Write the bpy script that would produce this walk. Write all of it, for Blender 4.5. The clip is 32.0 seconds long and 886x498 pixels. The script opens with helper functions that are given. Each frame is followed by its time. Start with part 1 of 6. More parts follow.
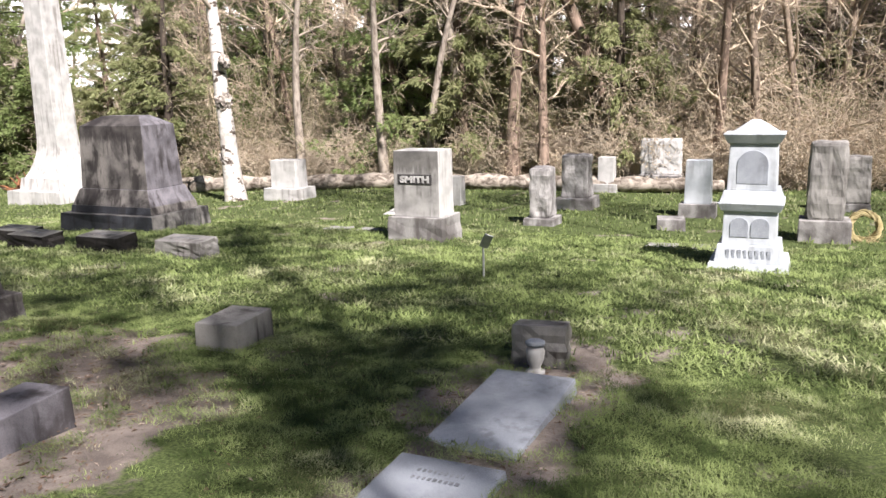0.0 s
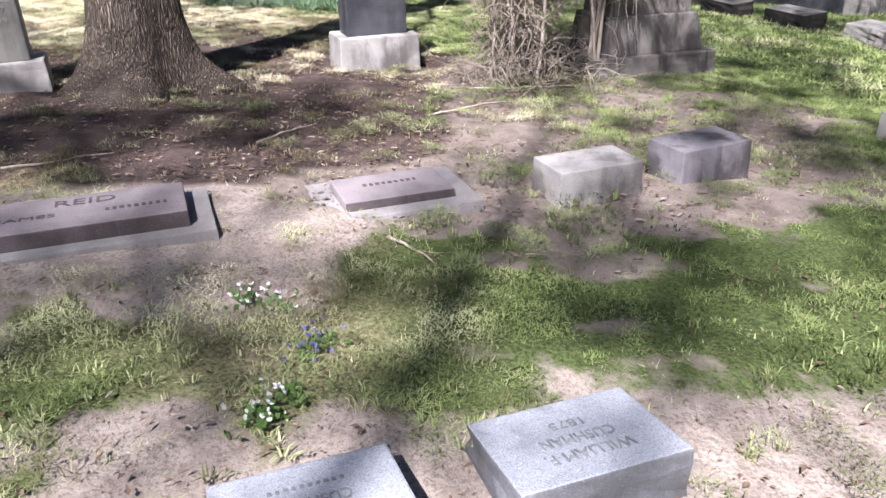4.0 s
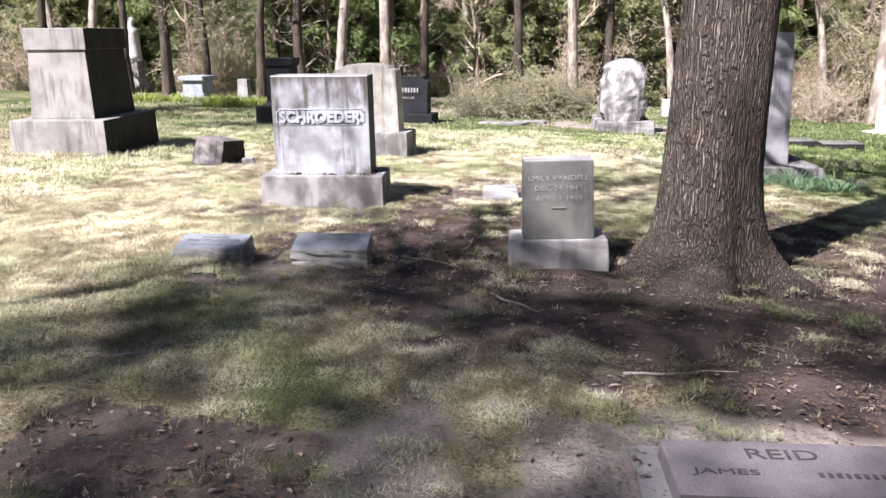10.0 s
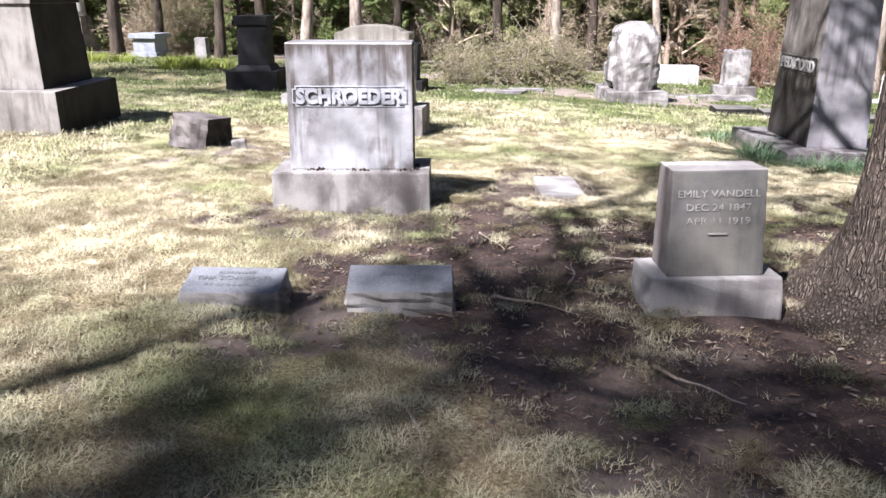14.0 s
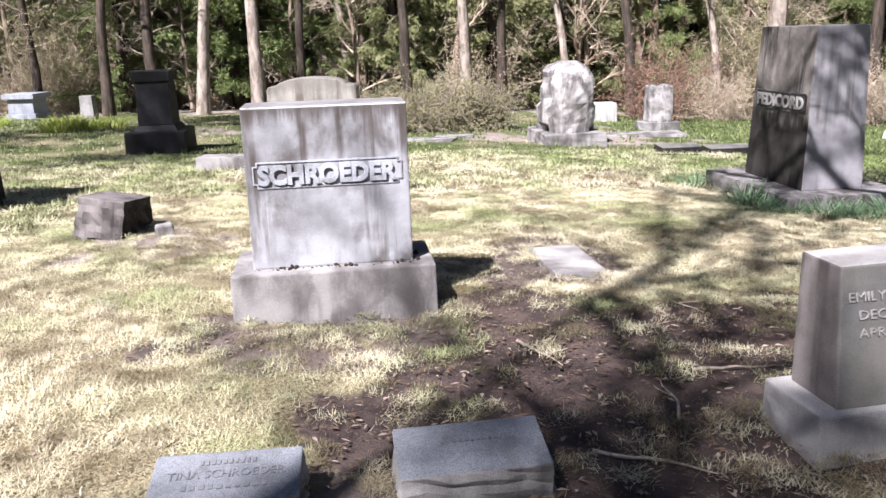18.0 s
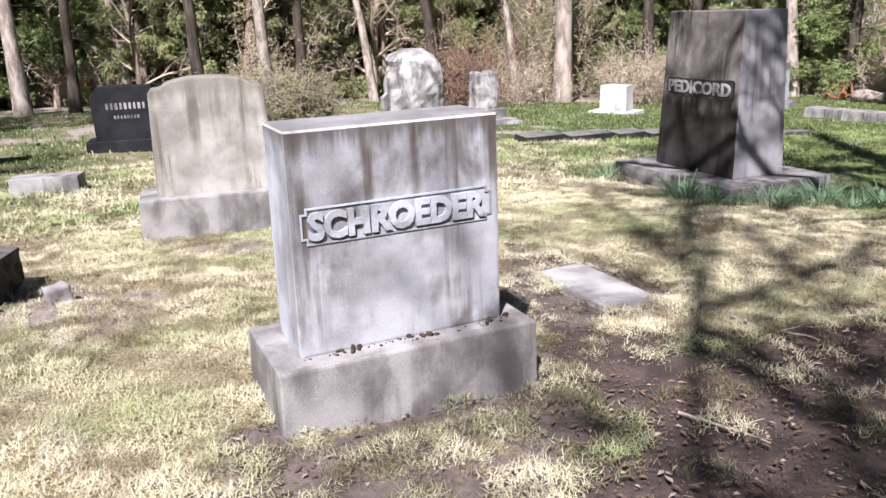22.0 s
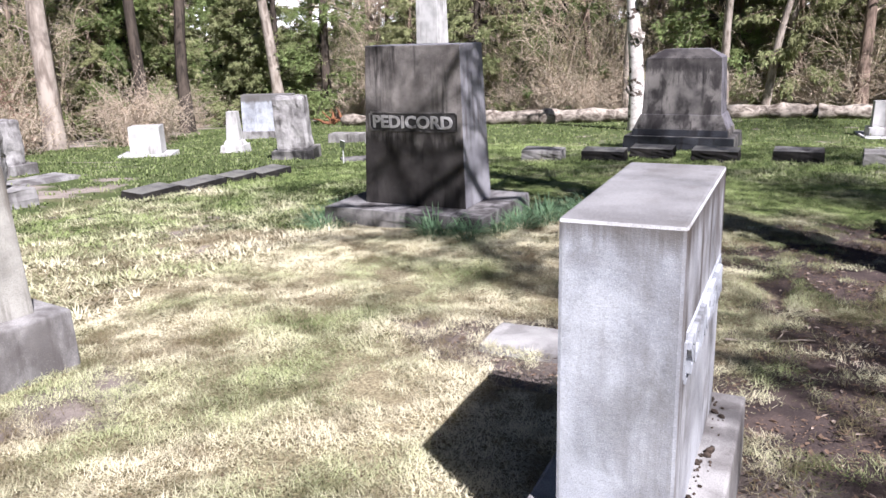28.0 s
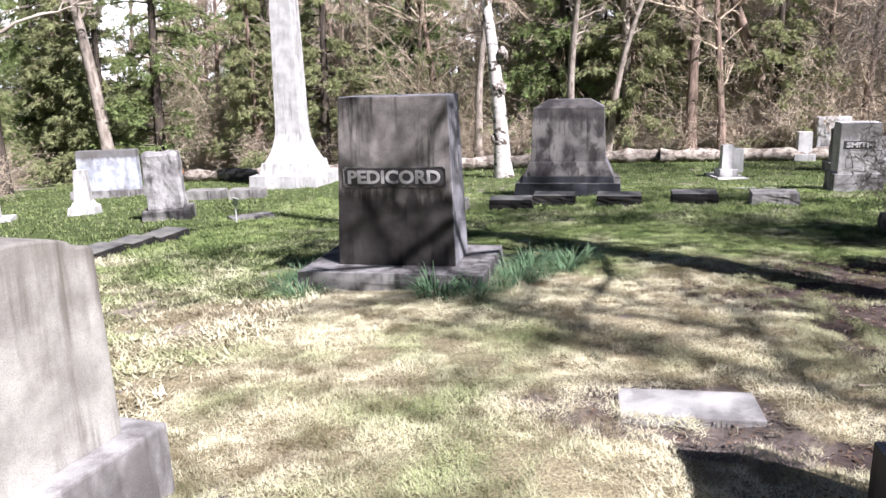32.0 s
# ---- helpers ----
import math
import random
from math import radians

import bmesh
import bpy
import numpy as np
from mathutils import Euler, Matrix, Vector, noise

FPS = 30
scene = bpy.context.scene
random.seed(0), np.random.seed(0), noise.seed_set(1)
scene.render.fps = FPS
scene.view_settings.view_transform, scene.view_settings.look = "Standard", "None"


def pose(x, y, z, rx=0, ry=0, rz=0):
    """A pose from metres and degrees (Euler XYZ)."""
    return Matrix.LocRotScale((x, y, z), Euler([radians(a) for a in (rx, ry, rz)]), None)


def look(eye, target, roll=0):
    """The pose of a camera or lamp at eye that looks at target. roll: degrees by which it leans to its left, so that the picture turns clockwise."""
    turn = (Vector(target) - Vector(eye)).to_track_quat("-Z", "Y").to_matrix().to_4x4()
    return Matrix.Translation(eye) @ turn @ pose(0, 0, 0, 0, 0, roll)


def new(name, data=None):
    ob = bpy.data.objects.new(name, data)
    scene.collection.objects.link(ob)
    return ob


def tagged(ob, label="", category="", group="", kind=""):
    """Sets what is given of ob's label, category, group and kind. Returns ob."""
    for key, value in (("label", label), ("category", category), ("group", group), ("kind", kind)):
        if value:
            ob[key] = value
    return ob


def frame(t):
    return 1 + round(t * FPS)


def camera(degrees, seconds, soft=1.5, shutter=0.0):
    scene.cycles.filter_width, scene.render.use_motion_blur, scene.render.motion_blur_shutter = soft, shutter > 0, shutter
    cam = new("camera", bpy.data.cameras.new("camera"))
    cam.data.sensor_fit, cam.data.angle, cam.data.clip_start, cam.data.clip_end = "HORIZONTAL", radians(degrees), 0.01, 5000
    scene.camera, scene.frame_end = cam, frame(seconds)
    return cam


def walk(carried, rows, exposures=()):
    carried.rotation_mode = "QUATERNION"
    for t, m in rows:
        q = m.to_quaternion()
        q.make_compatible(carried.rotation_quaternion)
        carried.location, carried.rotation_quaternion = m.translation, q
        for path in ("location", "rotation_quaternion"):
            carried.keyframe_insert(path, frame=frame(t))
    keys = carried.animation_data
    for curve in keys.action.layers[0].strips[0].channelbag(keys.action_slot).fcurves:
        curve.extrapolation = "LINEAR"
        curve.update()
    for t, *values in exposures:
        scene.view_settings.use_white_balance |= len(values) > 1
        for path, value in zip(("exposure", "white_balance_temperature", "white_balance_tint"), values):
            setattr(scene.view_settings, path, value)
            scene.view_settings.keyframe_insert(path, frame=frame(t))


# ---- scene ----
cam = camera(58.7, 32.0)
METRES, EYE, TILT, LEAN, TURN = 12.5, 1.5, 0.0, 0.0, 24.2
ROWS = [
    (0.0, 0.0, 0.0, 0.0, -0.31, -11.63, 1.51),
    (0.5, -0.0007, -0.0013, -0.0003, 4.47, -11.77, 1.83),
    (1.0, -0.0017, -0.0028, -0.0007, 9.57, -11.6, 2.42),
    (1.5, -0.0036, -0.0041, -0.0011, 17.85, -12.1, 2.77),
    (2.0, -0.0077, -0.0057, -0.0021, 26.25, -13.93, 2.83),
    (2.5, -0.0095, -0.0106, -0.0029, 32.71, -16.45, 2.31),
    (3.0, -0.0111, -0.0154, -0.0043, 37.53, -18.82, 1.14),
    (3.5, -0.0121, -0.0199, -0.0061, 41.57, -22.25, 0.75),
    (5.5, -0.0136, -0.0344, -0.0106, 58.01, -32.37, 1.3),
    (6.0, -0.0172, -0.0385, -0.0106, 62.59, -32.98, 1.86),
    (6.5, -0.0269, -0.0441, -0.0106, 67.26, -34.74, 3.24),
    (7.0, -0.0397, -0.0512, -0.0059, 70.99, -33.31, 4.28),
    (7.5, -0.0501, -0.0564, -0.0027, 72.18, -28.42, 2.0),
    (8.0, -0.0672, -0.0669, -0.0001, 72.33, -22.02, 0.77),
    (8.5, -0.0823, -0.0765, 0.0032, 72.24, -18.63, 1.11),
    (9.0, -0.1015, -0.0819, 0.0044, 71.01, -17.12, 1.65),
    (9.5, -0.1149, -0.0875, 0.0066, 70.0, -16.16, 1.23),
    (10.0, -0.1308, -0.0963, 0.0069, 70.54, -15.25, 0.61),
    (10.5, -0.1447, -0.1053, 0.008, 69.5, -13.93, 1.75),
    (11.0, -0.1609, -0.1094, 0.0069, 70.65, -13.15, 1.71),
    (11.5, -0.1796, -0.1123, 0.0065, 72.99, -12.09, 1.83),
    (12.0, -0.2004, -0.1135, 0.0053, 72.0, -13.59, 1.34),
    (12.5, -0.2202, -0.1159, 0.0063, 69.66, -14.1, 1.15),
    (13.0, -0.2392, -0.1144, 0.0062, 67.25, -15.51, 1.0),
    (13.5, -0.2564, -0.1141, 0.0071, 68.16, -18.49, 0.39),
    (14.0, -0.2767, -0.1162, 0.0065, 67.07, -18.11, -0.19),
    (14.5, -0.2926, -0.1175, 0.007, 65.55, -17.98, 0.12),
    (16.5, -0.3547, -0.1157, 0.0064, 60.21, -18.59, 1.43),
    (17.0, -0.365, -0.1178, 0.0072, 59.43, -18.02, 2.17),
    (17.5, -0.3791, -0.1183, 0.0071, 58.08, -16.74, 1.49),
    (18.0, -0.3972, -0.121, 0.0071, 58.98, -15.27, 1.67),
    (18.5, -0.4142, -0.1277, 0.0067, 59.24, -16.3, 1.39),
    (19.0, -0.4345, -0.1369, 0.0088, 58.0, -16.76, 1.63),
    (19.5, -0.4553, -0.1405, 0.0079, 54.26, -17.69, 2.63),
    (20.0, -0.4727, -0.1454, 0.0098, 48.76, -17.21, 2.83),
    (20.5, -0.495, -0.1544, 0.0102, 44.73, -16.6, 1.64),
    (21.0, -0.5137, -0.1605, 0.0112, 42.66, -16.63, 2.94),
    (21.5, -0.5344, -0.1603, 0.0114, 41.83, -16.88, 2.52),
    (22.0, -0.5508, -0.1625, 0.0112, 41.54, -16.76, 1.85),
    (22.5, -0.5733, -0.1682, 0.0117, 39.57, -16.51, 1.69),
    (23.0, -0.5915, -0.1716, 0.0126, 34.57, -17.3, 1.87),
    (23.5, -0.6126, -0.1723, 0.0126, 28.56, -17.93, 2.96),
    (24.0, -0.6317, -0.1757, 0.0132, 26.16, -17.84, 2.12),
    (24.5, -0.654, -0.1823, 0.0154, 23.71, -17.27, 1.87),
    (26.5, -0.7389, -0.1814, 0.0185, 11.12, -16.92, 2.52),
    (27.0, -0.7568, -0.1755, 0.0182, 5.97, -16.72, 2.35),
    (27.5, -0.7729, -0.1727, 0.0191, 3.16, -16.5, 2.76),
    (28.0, -0.7899, -0.1732, 0.0188, 1.54, -15.79, 1.81),
    (28.5, -0.8079, -0.1725, 0.019, -0.71, -15.34, 1.33),
    (29.0, -0.8234, -0.1659, 0.0184, -4.06, -15.16, 0.61),
    (29.5, -0.8404, -0.1566, 0.018, -8.06, -14.22, 0.72),
    (30.0, -0.8655, -0.151, 0.0203, -10.99, -14.63, 2.53),
    (30.5, -0.8841, -0.1461, 0.0226, -12.05, -14.82, 1.69),
    (31.0, -0.8994, -0.1359, 0.0218, -11.92, -14.3, 1.85),
    (31.5, -0.9121, -0.1285, 0.0221, -12.17, -12.91, 2.19),
    (32.0, -0.9266, -0.1226, 0.0216, -12.51, -12.65, 1.68),
]
walk(cam, [(t, pose(0, 0, EYE, TILT, LEAN, TURN) @ pose(METRES * x, METRES * y, METRES * z, 90 + pitch, roll, yaw)) for t, x, y, z, yaw, pitch, roll in ROWS],
     [(t, e, 6600 if t < 1.5 else 6200 if t < 26 else 6050, 19 if t > 1.5 else 15) for t, e in ((0.0, 1.3), (1.0, 1.35), (2.0, 1.6), (3.0, 1.75), (5.5, 1.78), (6.6, 1.82), (7.2, 1.8), (7.6, 1.76), (8.2, 1.72), (9.0, 1.63), (12.0, 1.6), (18.0, 1.42), (21.0, 1.3), (24.0, 1.15), (27.0, 1.17), (30.0, 1.33), (32.0, 1.36))])

# ---- world, sun, exposure ----
SUN = Vector((0.85, -0.685, 1.27)).normalized()
world = bpy.data.worlds.new("sky")
scene.world = world
world.use_nodes = True
wn = world.node_tree
sky = wn.nodes.new("ShaderNodeTexSky")
sky.sky_type = "NISHITA"
sky.sun_disc = False
sky.sun_elevation = math.asin(SUN.z)
sky.sun_rotation = math.atan2(SUN.x, SUN.y)
sky.air_density, sky.dust_density, sky.ozone_density = 0.4, 0.3, 1.0
wn.links.new(sky.outputs[0], wn.nodes["Background"].inputs[0])
wn.nodes["Background"].inputs[1].default_value = 0.05
sun_data = bpy.data.lights.new("sun", "SUN")
sun_data.energy, sun_data.angle, sun_data.color = 5.0, radians(0.55), (1.0, 0.965, 0.92)
sun = new("sun", sun_data)
sun.matrix_world = look((0, 0, 60), Vector((0, 0, 60)) - SUN)


def horizon_glow():
    """A glowing white ring far beyond the woods, added in place of bright sky."""
    mat = bpy.data.materials.new("white_sky_glow")
    mat.use_nodes = True
    b = mat.node_tree.nodes["Principled BSDF"]
    b.inputs["Base Color"].default_value = (0.9, 0.92, 0.95, 1)
    b.inputs["Emission Color"].default_value = (0.93, 0.97, 1.0, 1)
    b.inputs["Emission Strength"].default_value = 0.5
    bm = bmesh.new()
    ends = [[bm.verts.new((500 * math.cos(a), 500 * math.sin(a), z)) for z in (-30, 75)] for a in np.linspace(0, 2 * math.pi, 65)[:-1]]
    for i in range(64):
        bm.faces.new((*ends[i], *ends[(i + 1) % 64][::-1]))
    me = bpy.data.meshes.new("backdrop")
    bm.to_mesh(me)
    me.materials.append(mat)
    tagged(new("backdrop", me), "glowing white ring in place of bright sky", "sky", kind="structure")


horizon_glow()

# ---- terrain ----
def gz(x, y):
    """Height of the lawn: it falls gently to the north and the west."""
    x, y = np.asarray(x, float), np.asarray(y, float)
    far = np.clip((np.hypot(x + 8, y - 2) - 40) / 30, 0, 1)
    z = -0.13 - 0.049 * np.clip(y, -1.5, 4) - 0.026 * np.clip(y, -30, -1.5) - 0.075 * np.clip(y - 4, 0, 8) - 0.035 * np.clip(y - 12, 0, 30) + 0.04 * np.clip(x + 9, -45, 0)
    z = z - 0.05 * np.exp(-(((x + 7.6) / 2.2) ** 2 + ((y + 3.4) / 1.3) ** 2)) - 0.09 * np.exp(-(((x + 9.3) / 0.9) ** 2 + ((y + 1.7) / 0.9) ** 2))
    return z * (1 - far) - 1.3 * far


def g(x, y):
    return float(gz(x, y))


# ---- materials ----
class Nodes:
    """A small wrapper for building node materials."""

    def __init__(self, name):
        self.mat = bpy.data.materials.new(name)
        self.mat.use_nodes = True
        self.t = self.mat.node_tree
        self.b = self.t.nodes["Principled BSDF"]

    def put(self, socket, value):
        if isinstance(value, bpy.types.NodeSocket):
            self.t.links.new(value, socket)
        elif isinstance(value, tuple) and len(value) == 3 and socket.type == "RGBA":
            socket.default_value = (*value, 1)
        else:
            socket.default_value = value

    def node(self, kind, out=0, **ins):
        n = self.t.nodes.new(kind)
        for k, v in ins.items():
            self.put(n.inputs[int(k[1:])] if k[0] == "i" and k[1:].isdigit() else n.inputs[k.replace("_", " ")], v)
        return n.outputs[out]

    def coord(self, kind="Object", scale=None):
        n = self.t.nodes.new("ShaderNodeTexCoord").outputs[kind]
        if scale:
            m = self.t.nodes.new("ShaderNodeMapping")
            self.put(m.inputs[0], n)
            m.inputs[3].default_value = scale
            n = m.outputs[0]
        return n

    def noise(self, co, scale, detail=4.0, rough=0.55, distort=0.0):
        return self.node("ShaderNodeTexNoise", Vector=co, Scale=scale, Detail=detail, Roughness=rough, Distortion=distort)

    def ramp(self, fac, lo, hi):
        n = self.t.nodes.new("ShaderNodeMapRange")
        n.interpolation_type = "SMOOTHSTEP"
        self.put(n.inputs[0], fac)
        n.inputs[1].default_value, n.inputs[2].default_value = lo, hi
        return n.outputs[0]

    def mix(self, fac, a, b, blend="MIX"):
        n = self.t.nodes.new("ShaderNodeMix")
        n.data_type, n.blend_type = "RGBA", blend
        self.put(n.inputs[0], fac), self.put(n.inputs[6], a), self.put(n.inputs[7], b)
        return n.outputs[2]

    def math(self, op, a, b=0.0):
        n = self.t.nodes.new("ShaderNodeMath")
        n.operation = op
        self.put(n.inputs[0], a), self.put(n.inputs[1], b)
        return n.outputs[0]

    def done(self, color, rough=0.8, bump=None, strength=0.3, dist=0.01, **more):
        self.put(self.b.inputs["Base Color"], color)
        self.put(self.b.inputs["Roughness"], rough)
        self.b.inputs["Specular IOR Level"].default_value = 0.15
        if bump is not None:
            n = self.t.nodes.new("ShaderNodeBump")
            n.inputs["Strength"].default_value, n.inputs["Distance"].default_value = strength, dist
            self.put(n.inputs["Height"], bump)
            self.t.links.new(n.outputs[0], self.b.inputs["Normal"])
        for k, v in more.items():
            self.put(self.b.inputs[k.replace("_", " ")], v)
        return self.mat


def stone_mat(name, light, dark, stain, stain_amount=0.5, speck=0.35, rough=0.7, lichen=0.0, relief=0.35, drip=None, foot=None, blotch=0.0):
    n = Nodes(name)
    co = n.coord()
    base = n.mix(n.ramp(n.noise(co, 3.2, 6), 0.35, 0.68), light, dark)
    grain = n.noise(co, 210, 2, 0.7)
    base = n.mix(n.math("MULTIPLY", n.ramp(grain, 0.48, 0.62), speck), base, tuple(c * 0.45 for c in dark))
    base = n.mix(n.math("MULTIPLY", n.ramp(n.noise(co, 160, 1), 0.6, 0.7), speck * 0.8), base, tuple(min(0.9, c * 1.4) for c in light))
    runs = n.noise(n.coord(scale=(11, 11, 0.75)), 1.0, 5, 0.6)
    soft = n.noise(co, 2.1, 3)
    wet = n.math("MULTIPLY", n.ramp(runs, 0.46, 0.68), n.ramp(soft, 0.36, 0.6))
    base = n.mix(n.math("MULTIPLY", wet, stain_amount), base, stain)
    if blotch:
        spots = n.ramp(n.noise(n.coord(scale=(3.4, 3.4, 2.0)), 1.0, 5, 0.6, 0.4), 0.46, 0.64)
        base = n.mix(n.math("MULTIPLY", spots, blotch), base, stain)
    if drip:
        z = n.node("ShaderNodeSeparateXYZ", 2, i0=co)
        rag = n.math("MULTIPLY", n.noise(n.coord(scale=(26, 26, 1.2)), 1.0, 5, 0.65), drip[1] * 2)
        edge = n.ramp(n.math("SUBTRACT", n.math("ADD", z, rag), drip[0]), -0.03, 0.07)
        base = n.mix(n.math("MULTIPLY", edge, drip[2]), base, stain)
    if foot:
        z = n.node("ShaderNodeSeparateXYZ", 2, i0=co)
        rag = n.math("MULTIPLY", n.math("SUBTRACT", n.noise(n.coord(scale=(9, 9, 0.9)), 1.0, 5, 0.65), 0.5), 0.6)
        base = n.mix(n.math("MULTIPLY", n.ramp(n.math("SUBTRACT", foot, n.math("ADD", z, rag)), -0.03, 0.12), 0.8), base, stain)
    if lichen:
        base = n.mix(n.math("MULTIPLY", n.ramp(n.noise(co, 14, 5, 0.7), 0.6, 0.68), lichen), base, (0.30, 0.31, 0.24))
    rise = n.math("ADD", n.math("MULTIPLY", grain, 0.35), n.noise(co, 22, 5))
    return n.done(base, n.math("ADD", n.math("MULTIPLY", soft, 0.25), rough - 0.12), rise, relief, 0.008)


def plain_mat(name, a, b, scale=8.0, rough=0.8, strength=0.3, **more):
    n = Nodes(name)
    co = n.coord()
    v = n.noise(co, scale, 5)
    return n.done(n.mix(n.ramp(v, 0.35, 0.65), a, b), rough, n.noise(co, scale * 9, 4), strength, 0.006, **more)


def leaf_mat(name, a, b, rough=0.6, through_light=0.35):
    """Foliage: hue varies by spray and by object, and some light passes through."""
    n = Nodes(name)
    isl = n.node("ShaderNodeNewGeometry", 8)
    obj = n.node("ShaderNodeObjectInfo", 5)
    col = n.mix(n.math("MULTIPLY", n.math("ADD", isl, obj), 0.5), a, b)
    col = n.mix(n.ramp(n.noise(n.coord(), 1.3, 3), 0.4, 0.7), col, tuple(c * 0.6 for c in a))
    mat = n.done(col, rough)
    tr = n.node("ShaderNodeBsdfTranslucent", Color=col)
    mixed = n.node("ShaderNodeMixShader", i0=through_light, i1=n.b.outputs[0], i2=tr)
    n.t.links.new(mixed, n.t.nodes["Material Output"].inputs[0])
    return mat


def bark_mat(name, a, b, ridges=9.0, stretch=0.16, strength=0.9, dist=0.03, blotch=None, furrow=0):
    n = Nodes(name)
    co = n.coord(scale=(ridges, ridges, ridges * stretch))
    v = n.noise(co, 1.0, 6, 0.62, 0.6)
    w = n.noise(n.coord(), 3.0, 4)
    col = n.mix(n.ramp(v, 0.36, 0.62), b, a)
    col = n.mix(n.math("MULTIPLY", n.ramp(w, 0.5, 0.7), 0.45), col, tuple(c * 0.6 for c in b))
    if furrow:
        crack = n.math("ABSOLUTE", n.math("SUBTRACT", n.noise(n.coord(scale=(furrow, furrow, furrow * 0.09)), 1.0, 3, 0.55, 0.5), 0.5))
        cell = n.t.nodes.new("ShaderNodeTexVoronoi")
        cell.feature = "DISTANCE_TO_EDGE"
        warp = n.node("ShaderNodeVectorMath", i0=n.coord(scale=(furrow, furrow, furrow * 0.035)), i1=n.node("ShaderNodeVectorMath", i0=n.node("ShaderNodeTexNoise", 1, Vector=n.coord(), Scale=9.0, Detail=3.0), i1=(2.6, 2.6, 0.6)))
        warp.node.inputs[1].links[0].from_node.operation = "MULTIPLY"
        n.put(cell.inputs["Vector"], warp)
        cell.inputs["Scale"].default_value = 1.0
        open_ = n.math("MULTIPLY", n.ramp(cell.outputs["Distance"], 0.0, 0.3), n.math("ADD", 0.55, n.math("MULTIPLY", n.ramp(crack, 0.005, 0.06), 0.45)))
        col = n.mix(open_, tuple(c * 0.55 for c in b), col)
        v = n.math("ADD", n.math("MULTIPLY", v, 0.4), open_)
    if blotch:
        col = n.mix(n.ramp(n.noise(n.coord(scale=(3, 3, 5)), 1.0, 5, 0.65), 0.53, 0.6), col, blotch)
    return n.done(col, 0.9, v, strength, dist)


M_GRANITE = stone_mat("pale_granite", (0.50, 0.525, 0.58), (0.31, 0.325, 0.365), (0.10, 0.088, 0.078), 0.4, 0.25, blotch=0.4, drip=(1.3, 0.10, 0.8))
M_GRANITE_BASE = stone_mat("granite_plinth", (0.34, 0.33, 0.325), (0.19, 0.183, 0.182), (0.07, 0.06, 0.058), 0.6, 0.4, blotch=0.6)
M_TAN = stone_mat("tan_granite", (0.42, 0.41, 0.375), (0.23, 0.22, 0.20), (0.12, 0.105, 0.09), 0.9, 0.3, blotch=0.3, drip=(1.3, 0.1, 0.5))
M_DARK = stone_mat("dark_granite", (0.23, 0.22, 0.21), (0.075, 0.073, 0.074), (0.02, 0.019, 0.019), 0.92, 0.4, 0.6, blotch=0.8)
M_MID = stone_mat("grey_granite", (0.31, 0.298, 0.285), (0.155, 0.148, 0.143), (0.05, 0.042, 0.04), 0.85, 0.35, 0.65)
M_MOTTLE = stone_mat("mottled_granite", (0.21, 0.195, 0.183), (0.09, 0.084, 0.083), (0.025, 0.022, 0.023), 0.95, 0.35, 0.65, blotch=0.85, drip=(1.9, 0.25, 0.6))
M_PED = stone_mat("weathered_grey_granite", (0.32, 0.315, 0.335), (0.18, 0.175, 0.195), (0.10, 0.09, 0.09), 0.75, 0.35)
M_PED_BASE = stone_mat("weathered_plinth", (0.27, 0.26, 0.26), (0.14, 0.132, 0.135), (0.035, 0.03, 0.03), 0.85, 0.35, blotch=0.7)
M_HIP = stone_mat("blotched_granite", (0.20, 0.19, 0.212), (0.105, 0.10, 0.112), (0.035, 0.03, 0.03), 0.9, 0.35, blotch=0.7)
# Near-black granite for dark sides; on north faces it paints in shade.
M_DARK_SIDE = stone_mat("dark_side_granite", (0.034, 0.031, 0.029), (0.018, 0.017, 0.017), (0.01, 0.009, 0.009), 0.7, 0.3)
M_PED_FRONT = stone_mat("stained_and_shaded_front", (0.27, 0.25, 0.235), (0.10, 0.09, 0.085), (0.012, 0.011, 0.011), 0.95, 0.35, foot=1.03, blotch=0.35)
M_FRONT = stone_mat("stained_pale_granite", (0.42, 0.43, 0.46), (0.23, 0.23, 0.245), (0.075, 0.062, 0.055), 1.0, 0.22, blotch=0.75, drip=(1.3, 0.11, 0.8))
M_MID_LIGHT = stone_mat("worn_letters", (0.33, 0.32, 0.305), (0.21, 0.20, 0.195), (0.10, 0.09, 0.09), 0.5, 0.3)
M_SHADE_SIDE = stone_mat("shade_side_granite", (0.095, 0.088, 0.082), (0.05, 0.046, 0.043), (0.04, 0.035, 0.03), 0.9, 0.3)
M_BLACK = stone_mat("black_granite", (0.022, 0.023, 0.027), (0.012, 0.012, 0.014), (0.008, 0.008, 0.009), 0.3, 0.3, 0.62)
M_MARBLE = stone_mat("white_marble", (0.55, 0.54, 0.535), (0.39, 0.385, 0.38), (0.17, 0.155, 0.145), 0.7, 0.1, 0.6, 0.3)
M_ZINC = stone_mat("blue_grey_marble", (0.54, 0.57, 0.61), (0.40, 0.43, 0.47), (0.17, 0.17, 0.18), 0.5, 0.1, 0.55)
M_BLUE = stone_mat("blue_granite", (0.36, 0.385, 0.43), (0.24, 0.26, 0.30), (0.10, 0.10, 0.11), 0.5, 0.6, 0.6)
M_MAUVE = stone_mat("mauve_granite", (0.25, 0.222, 0.236), (0.165, 0.145, 0.158), (0.12, 0.10, 0.10), 0.4, 0.45, 0.6)
M_MAUVE_SIDE = stone_mat("dark_mauve_side", (0.10, 0.086, 0.09), (0.06, 0.05, 0.053), (0.035, 0.03, 0.03), 0.6, 0.4, 0.7)
